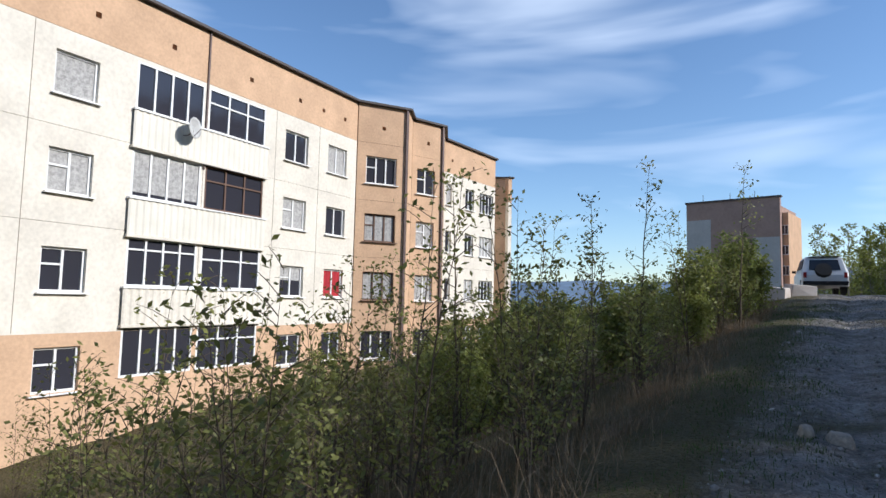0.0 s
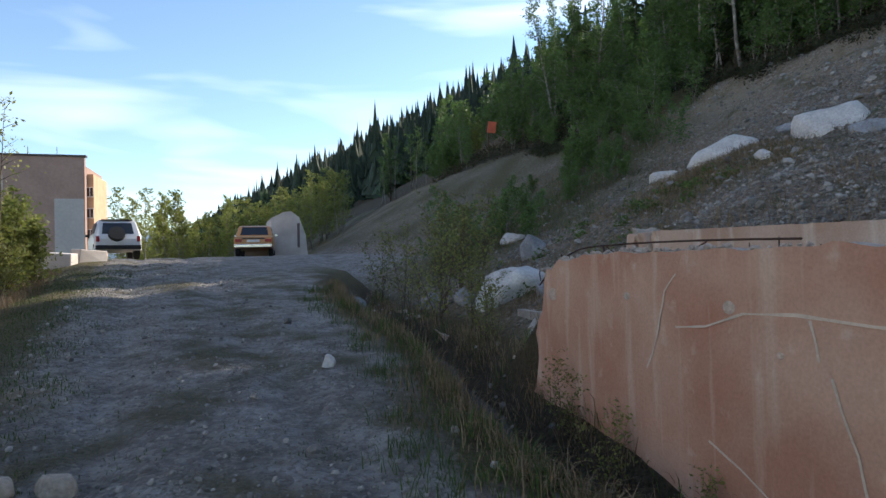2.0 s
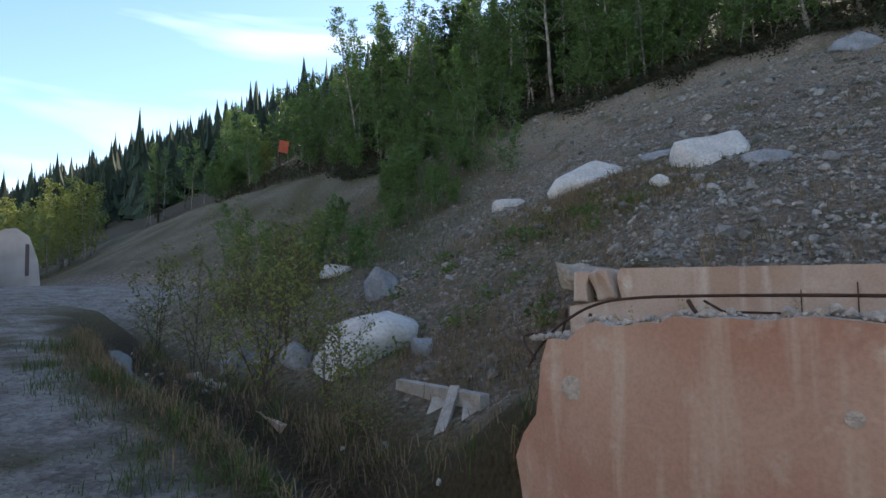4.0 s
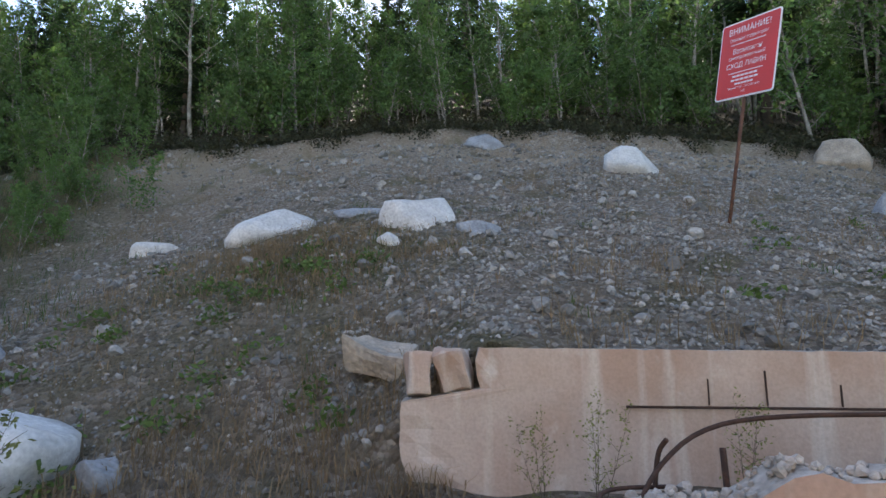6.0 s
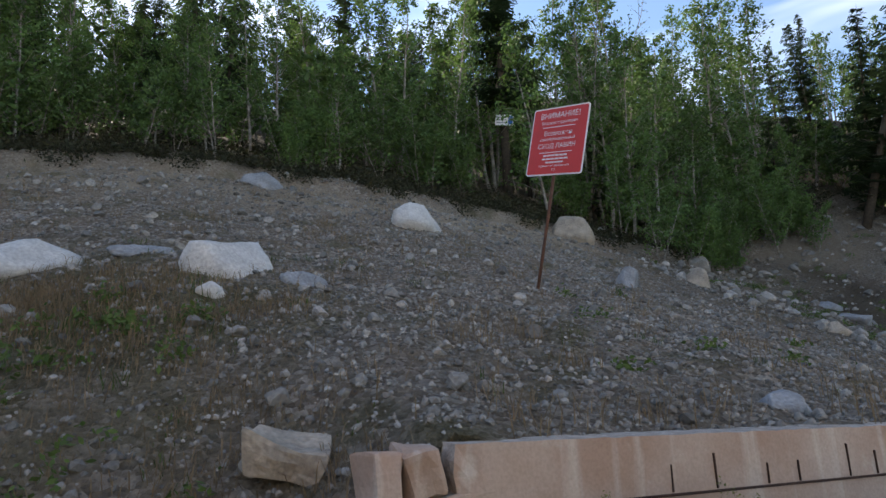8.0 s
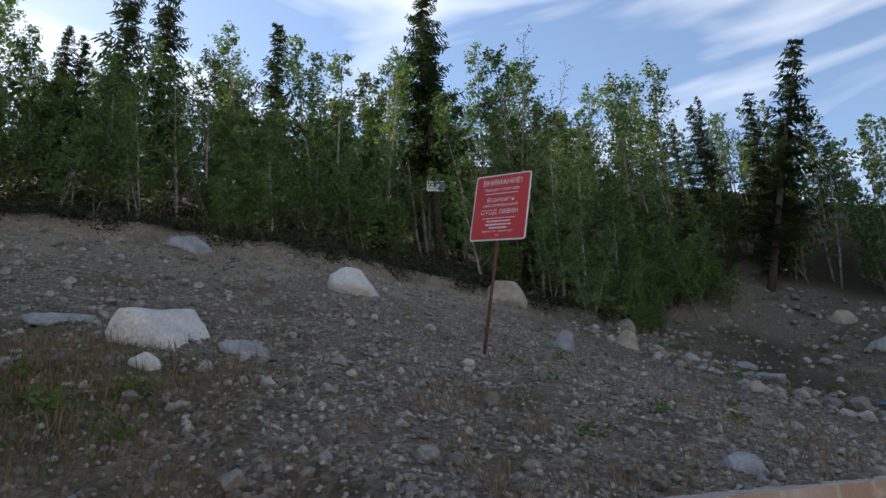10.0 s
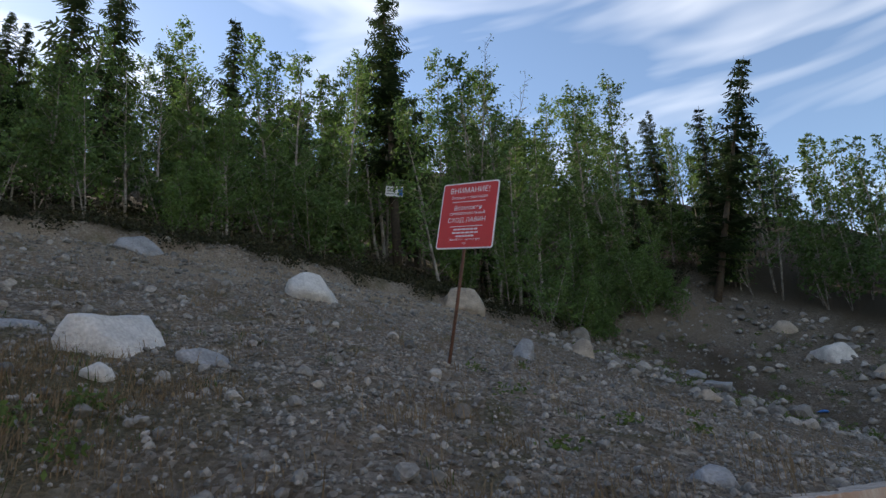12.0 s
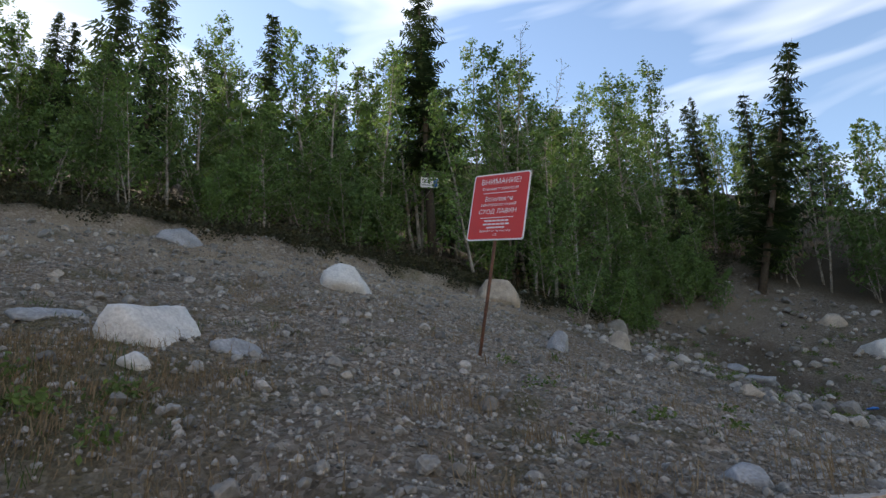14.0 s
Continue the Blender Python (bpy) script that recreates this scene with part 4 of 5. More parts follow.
# ---------------------------------------------------------------- the warning sign
SIGN_FOOT = (9.67, 2.64)
SIGN_W, SIGN_H, POST = 1.06, 1.10, 1.97


def text_mesh(name, body, size, x, z, parent, mat):
    cu = bpy.data.curves.new(name, "FONT")
    cu.body, cu.size, cu.align_x, cu.align_y = body, size, "CENTER", "CENTER"
    tmp = new(name, cu)
    bpy.context.view_layer.update()
    me = bpy.data.meshes.new_from_object(tmp.evaluated_get(bpy.context.evaluated_depsgraph_get()))
    bpy.data.objects.remove(tmp)
    me.materials.append(mat)
    ob = new(name, me)
    ob.parent = parent
    ob.matrix_basis = pose(x, -0.014, z, 90, 0, 0)
    return ob


def rounded_plate(w, h, r, y0, y1):
    bm = bmesh.new()
    pts = []
    for cx, cz, a0 in ((w / 2 - r, h / 2 - r, 0), (-w / 2 + r, h / 2 - r, 90), (-w / 2 + r, -h / 2 + r, 180), (w / 2 - r, -h / 2 + r, 270)):
        for k in range(6):
            a = radians(a0 + 18 * k)
            pts.append((cx + r * math.cos(a), cz + r * math.sin(a)))
    f = bm.faces.new([bm.verts.new((x, y0, z)) for x, z in pts])
    r2 = bmesh.ops.extrude_face_region(bm, geom=[f])
    bmesh.ops.translate(bm, vec=(0, y1 - y0, 0), verts=[e for e in r2["geom"] if isinstance(e, bmesh.types.BMVert)])
    bmesh.ops.recalc_face_normals(bm, faces=bm.faces)
    return bm


sign = new("warning_sign")
sign.matrix_basis = pose(SIGN_FOOT[0], SIGN_FOOT[1], 3.16, SIGN_TURN[0], SIGN_TURN[1], SIGN_TURN[2])
tagged(sign, "red avalanche warning sign with white lettering on a leaning rusty post", "sign")
v, f = tube_data([(0, 0.03, -0.3), (0.004, 0.03, 1.0), (0, 0.03, POST + SIGN_H * 0.8)], [0.026] * 3, 8)
mesh_object("post", v, f, RUST_POST, sign, smooth=True)
board = part("board", rounded_plate(SIGN_W, SIGN_H, 0.045, -0.004, 0.004), SIGN_WHITE, sign, "white-edged red board")
board.matrix_basis = pose(0, 0, POST + SIGN_H / 2, 0, 0, 0)
part("red_field", rounded_plate(SIGN_W - 0.045, SIGN_H - 0.045, 0.03, -0.010, -0.0045), SIGN_RED, board)
for body, size, z in (("ВНИМАНИЕ!", 0.125, 0.41), ("Опасная территория", 0.068, 0.295), ("Возможен", 0.105, 0.12), ("самопроизвольный", 0.070, 0.03),
                            ("СХОД ЛАВИН", 0.105, -0.085), ("Единый телефон спасения", 0.045, -0.40), ("112", 0.05, -0.465)):
    text_mesh("lettering", body, size, 0, z, board, SIGN_WHITE)
for z, w in ((0.225, 0.62), (-0.185, 0.62)):
    part("rule", boxed((0, -0.013, z), (w, 0.003, 0.010)), SIGN_WHITE, board)
for z, w in ((-0.235, 0.46), (-0.29, 0.50), (-0.345, 0.34)):
    n = 6
    for k in range(n):
        part("lettering_bar", boxed(((k - (n - 1) / 2) * w / n, -0.013, z), (w / n * 0.8, 0.003, 0.024)), SIGN_WHITE, board)

# ---------------------------------------------------------------- cars


def car(name, label, at, turn, paint, hatch):
    c = thing(name, label, "car", at=(at[0], at[1], gz(at[0], at[1])), turn=turn)
    # side outline, y along the car from the tail, z up
    if hatch:
        line = [(0.0, 0.35), (0.0, 0.80), (0.06, 0.92), (0.38, 1.50), (0.50, 1.58), (2.1, 1.60), (2.35, 1.54), (2.85, 1.02), (3.65, 0.92), (3.72, 0.60), (3.70, 0.33)]
        half, glass_y = 0.82, None
    else:
        line = [(0.0, 0.38), (-0.01, 0.62), (0.02, 0.86), (0.75, 0.92), (1.15, 1.36), (1.30, 1.41), (2.35, 1.41), (2.5, 1.36), (2.95, 0.93), (4.0, 0.86), (4.05, 0.55), (4.02, 0.33)]
        half, glass_y = 0.80, None
    bm = bmesh.new()
    rings = []
    for k, s in enumerate((-1.0, -0.93, 0.0, 0.93, 1.0)):
        ring = []
        for y, z in line:
            inset = 0.16 * max(0.0, (z - 0.9) / 0.65)
            x = s * (half - inset)
            zz = z - (0.03 if abs(s) == 1.0 else 0)
            ring.append(bm.verts.new((x, y + (0.03 if abs(s) == 1 and y < 0.2 else 0), zz)))
        rings.append(ring)
    n = len(line)
    for a, b in zip(rings[:-1], rings[1:]):
        for i in range(n):
            j = (i + 1) % n
            bm.faces.new((a[i], a[j], b[j], b[i]))
    bm.faces.new(rings[0][::-1])
    bm.faces.new(rings[-1])
    bmesh.ops.recalc_face_normals(bm, faces=bm.faces)
    body = part("body", bm, paint, c)
    be = body.modifiers.new("edge", "BEVEL")
    be.width, be.segments = 0.03, 2
    if hatch:
        rear = [(-0.56, 0.10, 1.0), (0.56, 0.10, 1.0), (0.50, 0.345, 1.44), (-0.50, 0.345, 1.44)]
        side = [(0.62, 1.06), (2.55, 1.06), (2.2, 1.48), (0.68, 1.48)]
        lamp_z, lamp_w, lamp_h = 0.80, 0.12, 0.22
        wheels = (0.72, 2.95)
        wr = 0.33
    else:
        rear = [(-0.60, 0.80, 0.96), (0.60, 0.80, 0.96), (0.52, 1.12, 1.33), (-0.52, 1.12, 1.33)]
        side = [(0.98, 0.96), (2.75, 0.96), (2.38, 1.34), (1.22, 1.34)]
        lamp_z, lamp_w, lamp_h = 0.70, 0.27, 0.13
        wheels = (0.85, 3.25)
        wr = 0.30
    nrm = (Vector(rear[1]) - Vector(rear[0])).cross(Vector(rear[3]) - Vector(rear[0])).normalized()
    vv = [Vector(p) + nrm * o for o in (0.012, -0.03) for p in rear]
    mesh_object("rear_window", vv, [(0, 1, 2, 3), (7, 6, 5, 4), (0, 4, 5, 1), (1, 5, 6, 2), (2, 6, 7, 3), (3, 7, 4, 0)], CAR_GLASS, c)
    for s in (-1, 1):
        vv = []
        for o in (0.015, -0.03):
            for y, z in side:
                vv.append((s * (half - 0.16 * max(0.0, (z - 0.9) / 0.65) + o), y, z))
        mesh_object("side_window", vv, [(0, 1, 2, 3), (7, 6, 5, 4), (0, 4, 5, 1), (1, 5, 6, 2), (2, 6, 7, 3), (3, 7, 4, 0)], CAR_GLASS, c)
        part("tail_lamp", boxed((s * (half - 0.05 - lamp_w / 2), -0.012, lamp_z), (lamp_w, 0.05, lamp_h), None, 0.01), TAIL_RED, c)
        part("mirror", boxed((s * (half + 0.09), 2.35, 1.02), (0.16, 0.08, 0.11), None, 0.02), RUBBER if hatch else CHROME, c)
        for y in wheels:
            bm = bmesh.new()
            bmesh.ops.create_cone(bm, cap_ends=True, radius1=wr, radius2=wr, depth=0.19, segments=24, matrix=pose(s * (half - 0.10), y, wr, 0, 90, 0))
            es = [e for e in bm.edges if len(e.link_faces) == 2 and any(len(fc.verts) > 4 for fc in e.link_faces)]
            bmesh.ops.bevel(bm, geom=es, offset=0.03, segments=2, affect="EDGES")
            tyre = part("wheel", bm, RUBBER, c, smooth=False)
            bm = bmesh.new()
            bmesh.ops.create_cone(bm, cap_ends=True, radius1=wr * 0.62, radius2=wr * 0.55, depth=0.02, segments=20, matrix=pose(s * (half + 0.002), y, wr, 0, 90 * s, 0))
            part("rim", bm, STEEL, tyre)
    part("rear_bumper", boxed((0, -0.05, 0.47), (1.58, 0.14, 0.16), None, 0.03), RUBBER if hatch else CHROME, c)
    part("number_plate", boxed((0, -0.03 if hatch else -0.03, 0.68), (0.52, 0.02, 0.11)), PLATE, c)
    if hatch:
        bm = bmesh.new()
        bmesh.ops.create_cone(bm, cap_ends=True, radius1=0.31, radius2=0.29, depth=0.18, segments=24, matrix=pose(-0.05, 0.03, 1.0, 62, 0, 0))
        part("spare_wheel", bm, RUBBER, c)
        part("roof_spoiler", boxed((0, 0.42, 1.57), (1.1, 0.18, 0.03), None, 0.01), RUBBER, c)
    else:
        part("dark_trim", boxed((0, -0.012, 0.78), (0.95, 0.03, 0.05)), RUBBER, c)
    return c


car("white_car", "white hatchback parked with its back to the track", (-0.12, 28.2), 4, CAR_WHITE, True)
car("orange_car", "faded orange saloon parked beside the gravel road", (5.0, 28.0), -16, CAR_ORANGE, False)

# concrete blocks by the white car
for k, (x, y, s, tn) in enumerate(((-3.0, 22.6, (1.2, 0.6, 0.55), 12), (-1.85, 23.3, (0.8, 0.55, 0.5), -20), (-1.1, 24.0, (0.9, 0.5, 0.45), 30))):
    bm = boxed((0, 0, s[2] / 2), s, None, 0.03)
    for vv in bm.verts:
        vv.co += Vector((noise.noise(vv.co * 3 + Vector((k, 0, 0))), noise.noise(vv.co * 3 + Vector((0, k, 5))), 0)) * 0.05
    b = part("concrete_block", bm, GARAGE, None)
    b.matrix_basis = pose(x, y, gz(x, y) - 0.08, 3, 4, tn)
    tagged(b, "chipped pale concrete block lying beside the track", "concrete block", "blocks by the car")

# concrete portal behind the orange car
portal = thing("concrete_shed", "pale concrete shed with a slanting top behind the orange car", "shed", at=(7.3, 31.0, gz(7.3, 31.0) - 0.1), turn=-10)
bm = bmesh.new()
prof = [(-0.75, 0), (1.0, 0), (0.9, 1.1), (0.6, 2.0), (0.2, 2.3), (-0.15, 2.25), (-0.75, 1.95)]
fr = [bm.verts.new((x, 0, z)) for x, z in prof]
bk = [bm.verts.new((x, 3.5, z)) for x, z in prof]
bm.faces.new(fr)
bm.faces.new(bk[::-1])
for i in range(len(prof)):
    j = (i + 1) % len(prof)
    bm.faces.new((fr[i], bk[i], bk[j], fr[j]))
bmesh.ops.recalc_face_normals(bm, faces=bm.faces)
part("body", bm, GARAGE, portal)
part("dark_slit", boxed((0.55, -0.01, 1.1), (0.12, 0.06, 1.2)), PIPE, portal)
part("side_wall", boxed((-1.35, 0.8, 0.7), (1.9, 0.25, 1.6), None, 0.03), GARAGE, portal)

# ---------------------------------------------------------------- plants


def leaf_quads(rng, centres, spread, size, per, verts, faces, droop=0.0):
    for c in centres:
        for _ in range(per):
            p = Vector(c) + Vector((rng.gauss(0, spread), rng.gauss(0, spread), rng.gauss(0, spread * 0.8)))
            a = Vector((rng.gauss(0, 1), rng.gauss(0, 1), rng.gauss(0, 0.7) - droop)).normalized()
            b = a.cross(Vector((rng.gauss(0, 1), rng.gauss(0, 1), rng.gauss(0, 1)))).normalized()
            s = size * rng.uniform(0.6, 1.3)
            i = len(verts)
            verts += [p - a * s, p + b * s * 0.5, p + a * s, p - b * s * 0.5]
            faces.append((i, i + 1, i + 2, i + 3))


def birch(seed, h, crown_from=0.3, leaves=26, leaf=0.055, bark=None, leafm=None, spread=0.9, name="birch_tree", stems=1, nbr=22, label="", r0=None):
    rng = random.Random(seed)
    tr = new(name)
    tv, tf, lv, lf = [], [], [], []
    for st in range(stems):
        lean = Vector((rng.gauss(0, 0.05 + 0.10 * (stems > 1)), rng.gauss(0, 0.05 + 0.10 * (stems > 1)), 1))
        hh = h * rng.uniform(0.75, 1.0) if st else h
        n = 8
        pts = [Vector((0, 0, -0.15))]
        wob = Vector((0, 0, 0))
        for i in range(1, n + 1):
            wob += Vector((rng.gauss(0, 0.02), rng.gauss(0, 0.02), 0)) * hh / 4
            pts.append(Vector((lean.x, lean.y, 1)) * (hh * i / n) + wob)
        rad0 = (r0 or 0.0075 * h + 0.010) * (0.7 if stems > 1 else 1)
        tube_data(pts, [rad0 * (1 - 0.92 * i / n) for i in range(n + 1)], 6, tv, tf)
        for k in range(nbr):
            t = crown_from + (1 - crown_from) * ((k + rng.random()) / nbr) ** 0.9
            i = min(int(t * n), n - 1)
            p = pts[i].lerp(pts[i + 1], t * n - i)
            a = rng.uniform(0, 2 * math.pi)
            L = hh * spread * 0.24 * (1.15 - t) ** 0.7 * rng.uniform(0.6, 1.2) + 0.1
            d = Vector((math.cos(a), math.sin(a), rng.uniform(0.5, 1.4))).normalized()
            q1 = p + d * L * 0.5
            q2 = p + d * L + Vector((0, 0, -0.10 * L))
            tube_data([p, q1, q2], [rad0 * 0.25 * (1.1 - t) + 0.004, rad0 * 0.15 + 0.002, 0.002], 4, tv, tf)
            cs = [p.lerp(q1, 0.8), q1, q1.lerp(q2, 0.5), q2]
            leaf_quads(rng, cs, 0.09 * L + 0.05, leaf, max(1, int(leaves / 4)), lv, lf, 0.3)
        leaf_quads(rng, [pts[-1], pts[-2]], 0.10 * spread + 0.03, leaf, leaves // 3, lv, lf, 0.3)
    mesh_object("trunk", tv, tf, bark or BARK_BIRCH, tr, smooth=True)
    mesh_object("crown", lv, lf, leafm or LEAF_BIRCH, tr)
    return tagged(tr, label or "slender birch with pale trunk and fresh green leaves", "tree" if h > 4.5 else "sapling")


def spruce(seed, h, name="spruce_tree", width=0.15, thin=1.0, bare=0.10):
    rng = random.Random(seed)
    tr = new(name)
    tv, tf, lv, lf = [], [], [], []
    bend = (rng.gauss(0, 0.012), rng.gauss(0, 0.012))

    def axis_at(t):
        return Vector((bend[0] * h * t * t, bend[1] * h * t * t, h * t))

    tube_data([axis_at(t) for t in (-0.02, 0.2, 0.5, 0.8, 1.0)], [0.012 * h + 0.02, 0.011 * h + 0.01, 0.007 * h, 0.003 * h, 0.005], 7, tv, tf)
    whorls = int(h * 3.0)
    for w in range(whorls):
        t = bare + (0.99 - bare) * w / whorls
        L0 = h * width * (1 - t) ** 0.75 * (0.55 + 0.45 * smoothstep(0.05, 0.3, t)) + 0.12
        for k in range(rng.randint(5, 7)):
            if rng.random() > 0.92 * thin:
                continue
            a = rng.uniform(0, 2 * math.pi)
            L = L0 * rng.uniform(0.55, 1.15)
            d = Vector((math.cos(a), math.sin(a), 0))
            p = axis_at(t) + Vector((0, 0, rng.uniform(-0.1, 0.1)))
            dz = -0.28 * (1 - t) - 0.05
            pts = [p + d * L * s + Vector((0, 0, L * (dz * s + 0.25 * s * s))) for s in (0, 0.35, 0.7, 1.0)]
            if t < 0.6:
                tube_data([pts[0], pts[2]], [0.012 + 0.0015 * h * (1 - t), 0.006], 3, tv, tf)
            side = Vector((-d.y, d.x, 0))
            m = 4 + int(L * 4.6)
            for s in range(m):
                u = (s + 0.6 + rng.uniform(-0.2, 0.2)) / m
                i = min(int(u * 3), 2)
                q = pts[i].lerp(pts[i + 1], u * 3 - i)
                for sg in (-1, 1):
                    wl = (0.14 + 0.19 * L * (1 - 0.7 * u)) * rng.uniform(0.5, 1.25)
                    tip = q + side * sg * wl + d * wl * rng.uniform(0.3, 0.9) + Vector((0, 0, -wl * rng.uniform(0.1, 0.6)))
                    i0 = len(lv)
                    wd = d * wl * 0.27
                    lv += [q - wd * 0.5, q + wd, tip, tip - wd * 0.8]
                    lf.append((i0, i0 + 1, i0 + 2, i0 + 3))
    mesh_object("trunk", tv, tf, BARK_AND_UNLIT, tr, smooth=True)
    mesh_object("crown", lv, lf, NEEDLE, tr)
    return tagged(tr, "dark green spruce with drooping branches", "tree")


rng = random.Random(11)


LANES = ((17.5, -1.7, 23.75, -5.65, 1.3), (12.0, 20.5, 24.3, 38.0, 1.3))


def open_view(x, y):
    """The cleared lanes below the notice on the spruce and the orange board."""
    for ax, ay, bx, by, half in LANES:
        dx, dy = bx - ax, by - ay
        t = ((x - ax) * dx + (y - ay) * dy) / (dx * dx + dy * dy)
        if 0 < t < 0.99 and abs((x - ax) * dy - (y - ay) * dx) / math.hypot(dx, dy) < half:
            return True
    return False


def plant(proto, x, y, turn=None, scale=1.0, lean=(0, 0), sink=0.05):
    if open_view(x, y):
        return None
    m = pose(x, y, gz(x, y) - sink, lean[0], lean[1], rng.uniform(0, 360) if turn is None else turn)
    c = copy_thing(proto, m)
    c.scale = (scale, scale, scale * 1.0)
    return c


DEEP = []


def plant_deep(proto, x, y, scale=1.0):
    if not open_view(x, y):
        DEEP.append((proto, pose(x, y, gz(x, y) - 0.05, rng.gauss(0, 3), rng.gauss(0, 3), rng.uniform(0, 360)) @ Matrix.Scale(scale, 4)))


def build_deep_wood():
    """Trees too deep in the wood to tell apart, as one mesh."""
    mats, cos, loops, totals, index = [], [], [], [], []
    base = 0
    for proto, m in DEEP:
        for ch in proto.children:
            me = ch.data
            if me.materials[0] not in mats:
                mats.append(me.materials[0])
            co = np.empty(len(me.vertices) * 3)
            me.vertices.foreach_get("co", co)
            lp = np.empty(len(me.loops), int)
            me.loops.foreach_get("vertex_index", lp)
            lt = np.empty(len(me.polygons), int)
            me.polygons.foreach_get("loop_total", lt)
            mm = np.array(m)
            cos.append(co.reshape(-1, 3) @ mm[:3, :3].T + mm[:3, 3])
            loops.append(lp + base)
            totals.append(lt)
            index.append(np.full(len(lt), mats.index(me.materials[0])))
            base += len(me.vertices)
    co, lp, lt = np.concatenate(cos), np.concatenate(loops), np.concatenate(totals)
    me = bpy.data.meshes.new("deep_wood")
    me.vertices.add(len(co))
    me.vertices.foreach_set("co", co.ravel())
    me.loops.add(len(lp))
    me.loops.foreach_set("vertex_index", lp)
    me.polygons.add(len(lt))
    me.polygons.foreach_set("loop_start", np.concatenate([[0], np.cumsum(lt)[:-1]]))
    for m in mats:
        me.materials.append(m)
    me.polygons.foreach_set("material_index", np.concatenate(index))
    me.update(calc_edges=True)
    tagged(new("deep_wood", me), "dense birch and spruce growth deep in the hillside wood", "wood", kind="stuff")


def retire(proto):
    for o in list(proto.children_recursive) + [proto]:
        bpy.data.objects.remove(o)


birches = [birch(s, h, cf, leaves=lv, spread=sp, nbr=nb, leaf=0.078) for s, h, cf, lv, sp, nb in
           ((101, 7.5, 0.12, 44, 0.85, 34), (102, 8.5, 0.2, 44, 0.8, 36), (103, 6.2, 0.08, 44, 0.9, 32), (104, 9.5, 0.25, 44, 0.72, 38), (105, 7.0, 0.15, 40, 0.9, 34))]
spruces = [spruce(s, h, width=w, thin=t) for s, h, w, t in ((201, 9, 0.17, 1.0), (202, 11, 0.15, 0.95), (203, 7, 0.19, 1.0))]
youngs = [birch(s, h, 0.12, leaves=24, spread=1.1, nbr=22, leaf=0.074, stems=st, name="young_birch", label="young birch sapling at the wood's edge") for s, h, st in
          ((301, 3.2, 2), (302, 2.4, 3), (303, 4.0, 2))]
# the sunlit look of these birches comes partly from their brighter leaf colour
light_birches = [birch(s, h, 0.06, leaves=24, spread=1.0, nbr=32, leaf=0.115, leafm=LEAF_SUNLIT, name="leafy_birch", label="sunlit light green birch by the parking place")
                 for s, h in ((121, 7.0), (122, 6.2))]
deep_birches = [birch(s, h, cf, leaves=16, spread=sp, nbr=26, leaf=0.13) for s, h, cf, sp in ((141, 7.5, 0.12, 0.85), (142, 8.5, 0.18, 0.8), (143, 9.5, 0.22, 0.75))]
deep_youngs = [birch(s, h, 0.1, leaves=12, spread=1.1, nbr=16, leaf=0.11, stems=st) for s, h, st in ((341, 3.2, 2), (342, 4.0, 2))]
for g in birches + spruces + youngs + light_birches:
    tagged(g, group="trees of the hillside wood")


def edge_x(y):
    return 18.95 - 0.5 * math.sin(y * 0.6) + 0.1 * min(max(0.0, -9 - y), 13)


def lower(y):
    """The wood is lower where the hillside was cleared."""
    return 0.55 if y > 38 else 0.75 if y > 21 else 0.85 if y > 15 else 0.76 if y > 3 else 0.95 if y > -3 else 1.32


# front rows of the hillside wood, mostly birch
for i in range(250):
    y = rng.uniform(-22, 46)
    x = edge_x(y) + rng.random() ** 1.5 * 14 + 0.4
    if rng.random() < (0.9 if y > 2 else 0.82):
        plant(rng.choice(birches), x, y, scale=rng.uniform(0.7, 1.1) * lower(y), lean=(rng.gauss(0, 4), rng.gauss(0, 4)))
    else:
        plant(rng.choice(spruces), x, y, scale=rng.uniform(0.6, 1.0) * min(lower(y), 1.05))
for i in range(170):
    y = rng.uniform(-21, 38)
    plant(rng.choice(youngs), edge_x(y) + rng.uniform(-0.1, 3.2), y, scale=rng.uniform(0.55, 1.05))
# undergrowth that fills the wood
for i in range(170):
    y = rng.uniform(-22, 46)
    plant_deep(rng.choice(deep_youngs), edge_x(y) + rng.uniform(2.0, 15), y, scale=rng.uniform(0.95, 1.5) * (0.85 if 3 < y < 32 else 1.0))
# green thicket in the hollow beside the cleared slope
for i in range(60):
    x = rng.uniform(7.5, 18.5)
    plant(rng.choice(youngs), x, 16.2 + 0.25 * (x - 10) + rng.gauss(0, 1.5), scale=rng.uniform(0.22, 0.5) * (1.3 if x > 14 else 1.0))
# saplings at the wood's foot above the gully
for i in range(26):
    y = rng.uniform(-17, -7)
    plant(rng.choice(youngs), edge_x(y) - rng.uniform(0.2, 1.8), y, scale=rng.uniform(0.6, 1.05))
# dense middle of the wood
for i in range(150):
    y = rng.uniform(-45, 58)
    x = edge_x(y) + rng.uniform(12, 46)
    plant_deep(rng.choice(spruces if rng.random() < 0.4 else deep_birches), x, y, scale=rng.uniform(0.8, 1.15) * (0.5 if y > 10 else 0.66 if y > 3 else 0.9))
# the wood beyond the gully
for i in range(110):
    y = -23.3 - 26 * rng.random() ** 1.6
    plant_deep(rng.choice(deep_birches if rng.random() < 0.85 else spruces), rng.uniform(2, 36), y, scale=rng.uniform(0.7, 1.0))
for i in range(60):
    plant_deep(rng.choice(deep_youngs), rng.uniform(3, 24), -22.8 - 8 * rng.random() ** 1.5, scale=rng.uniform(0.8, 1.4))
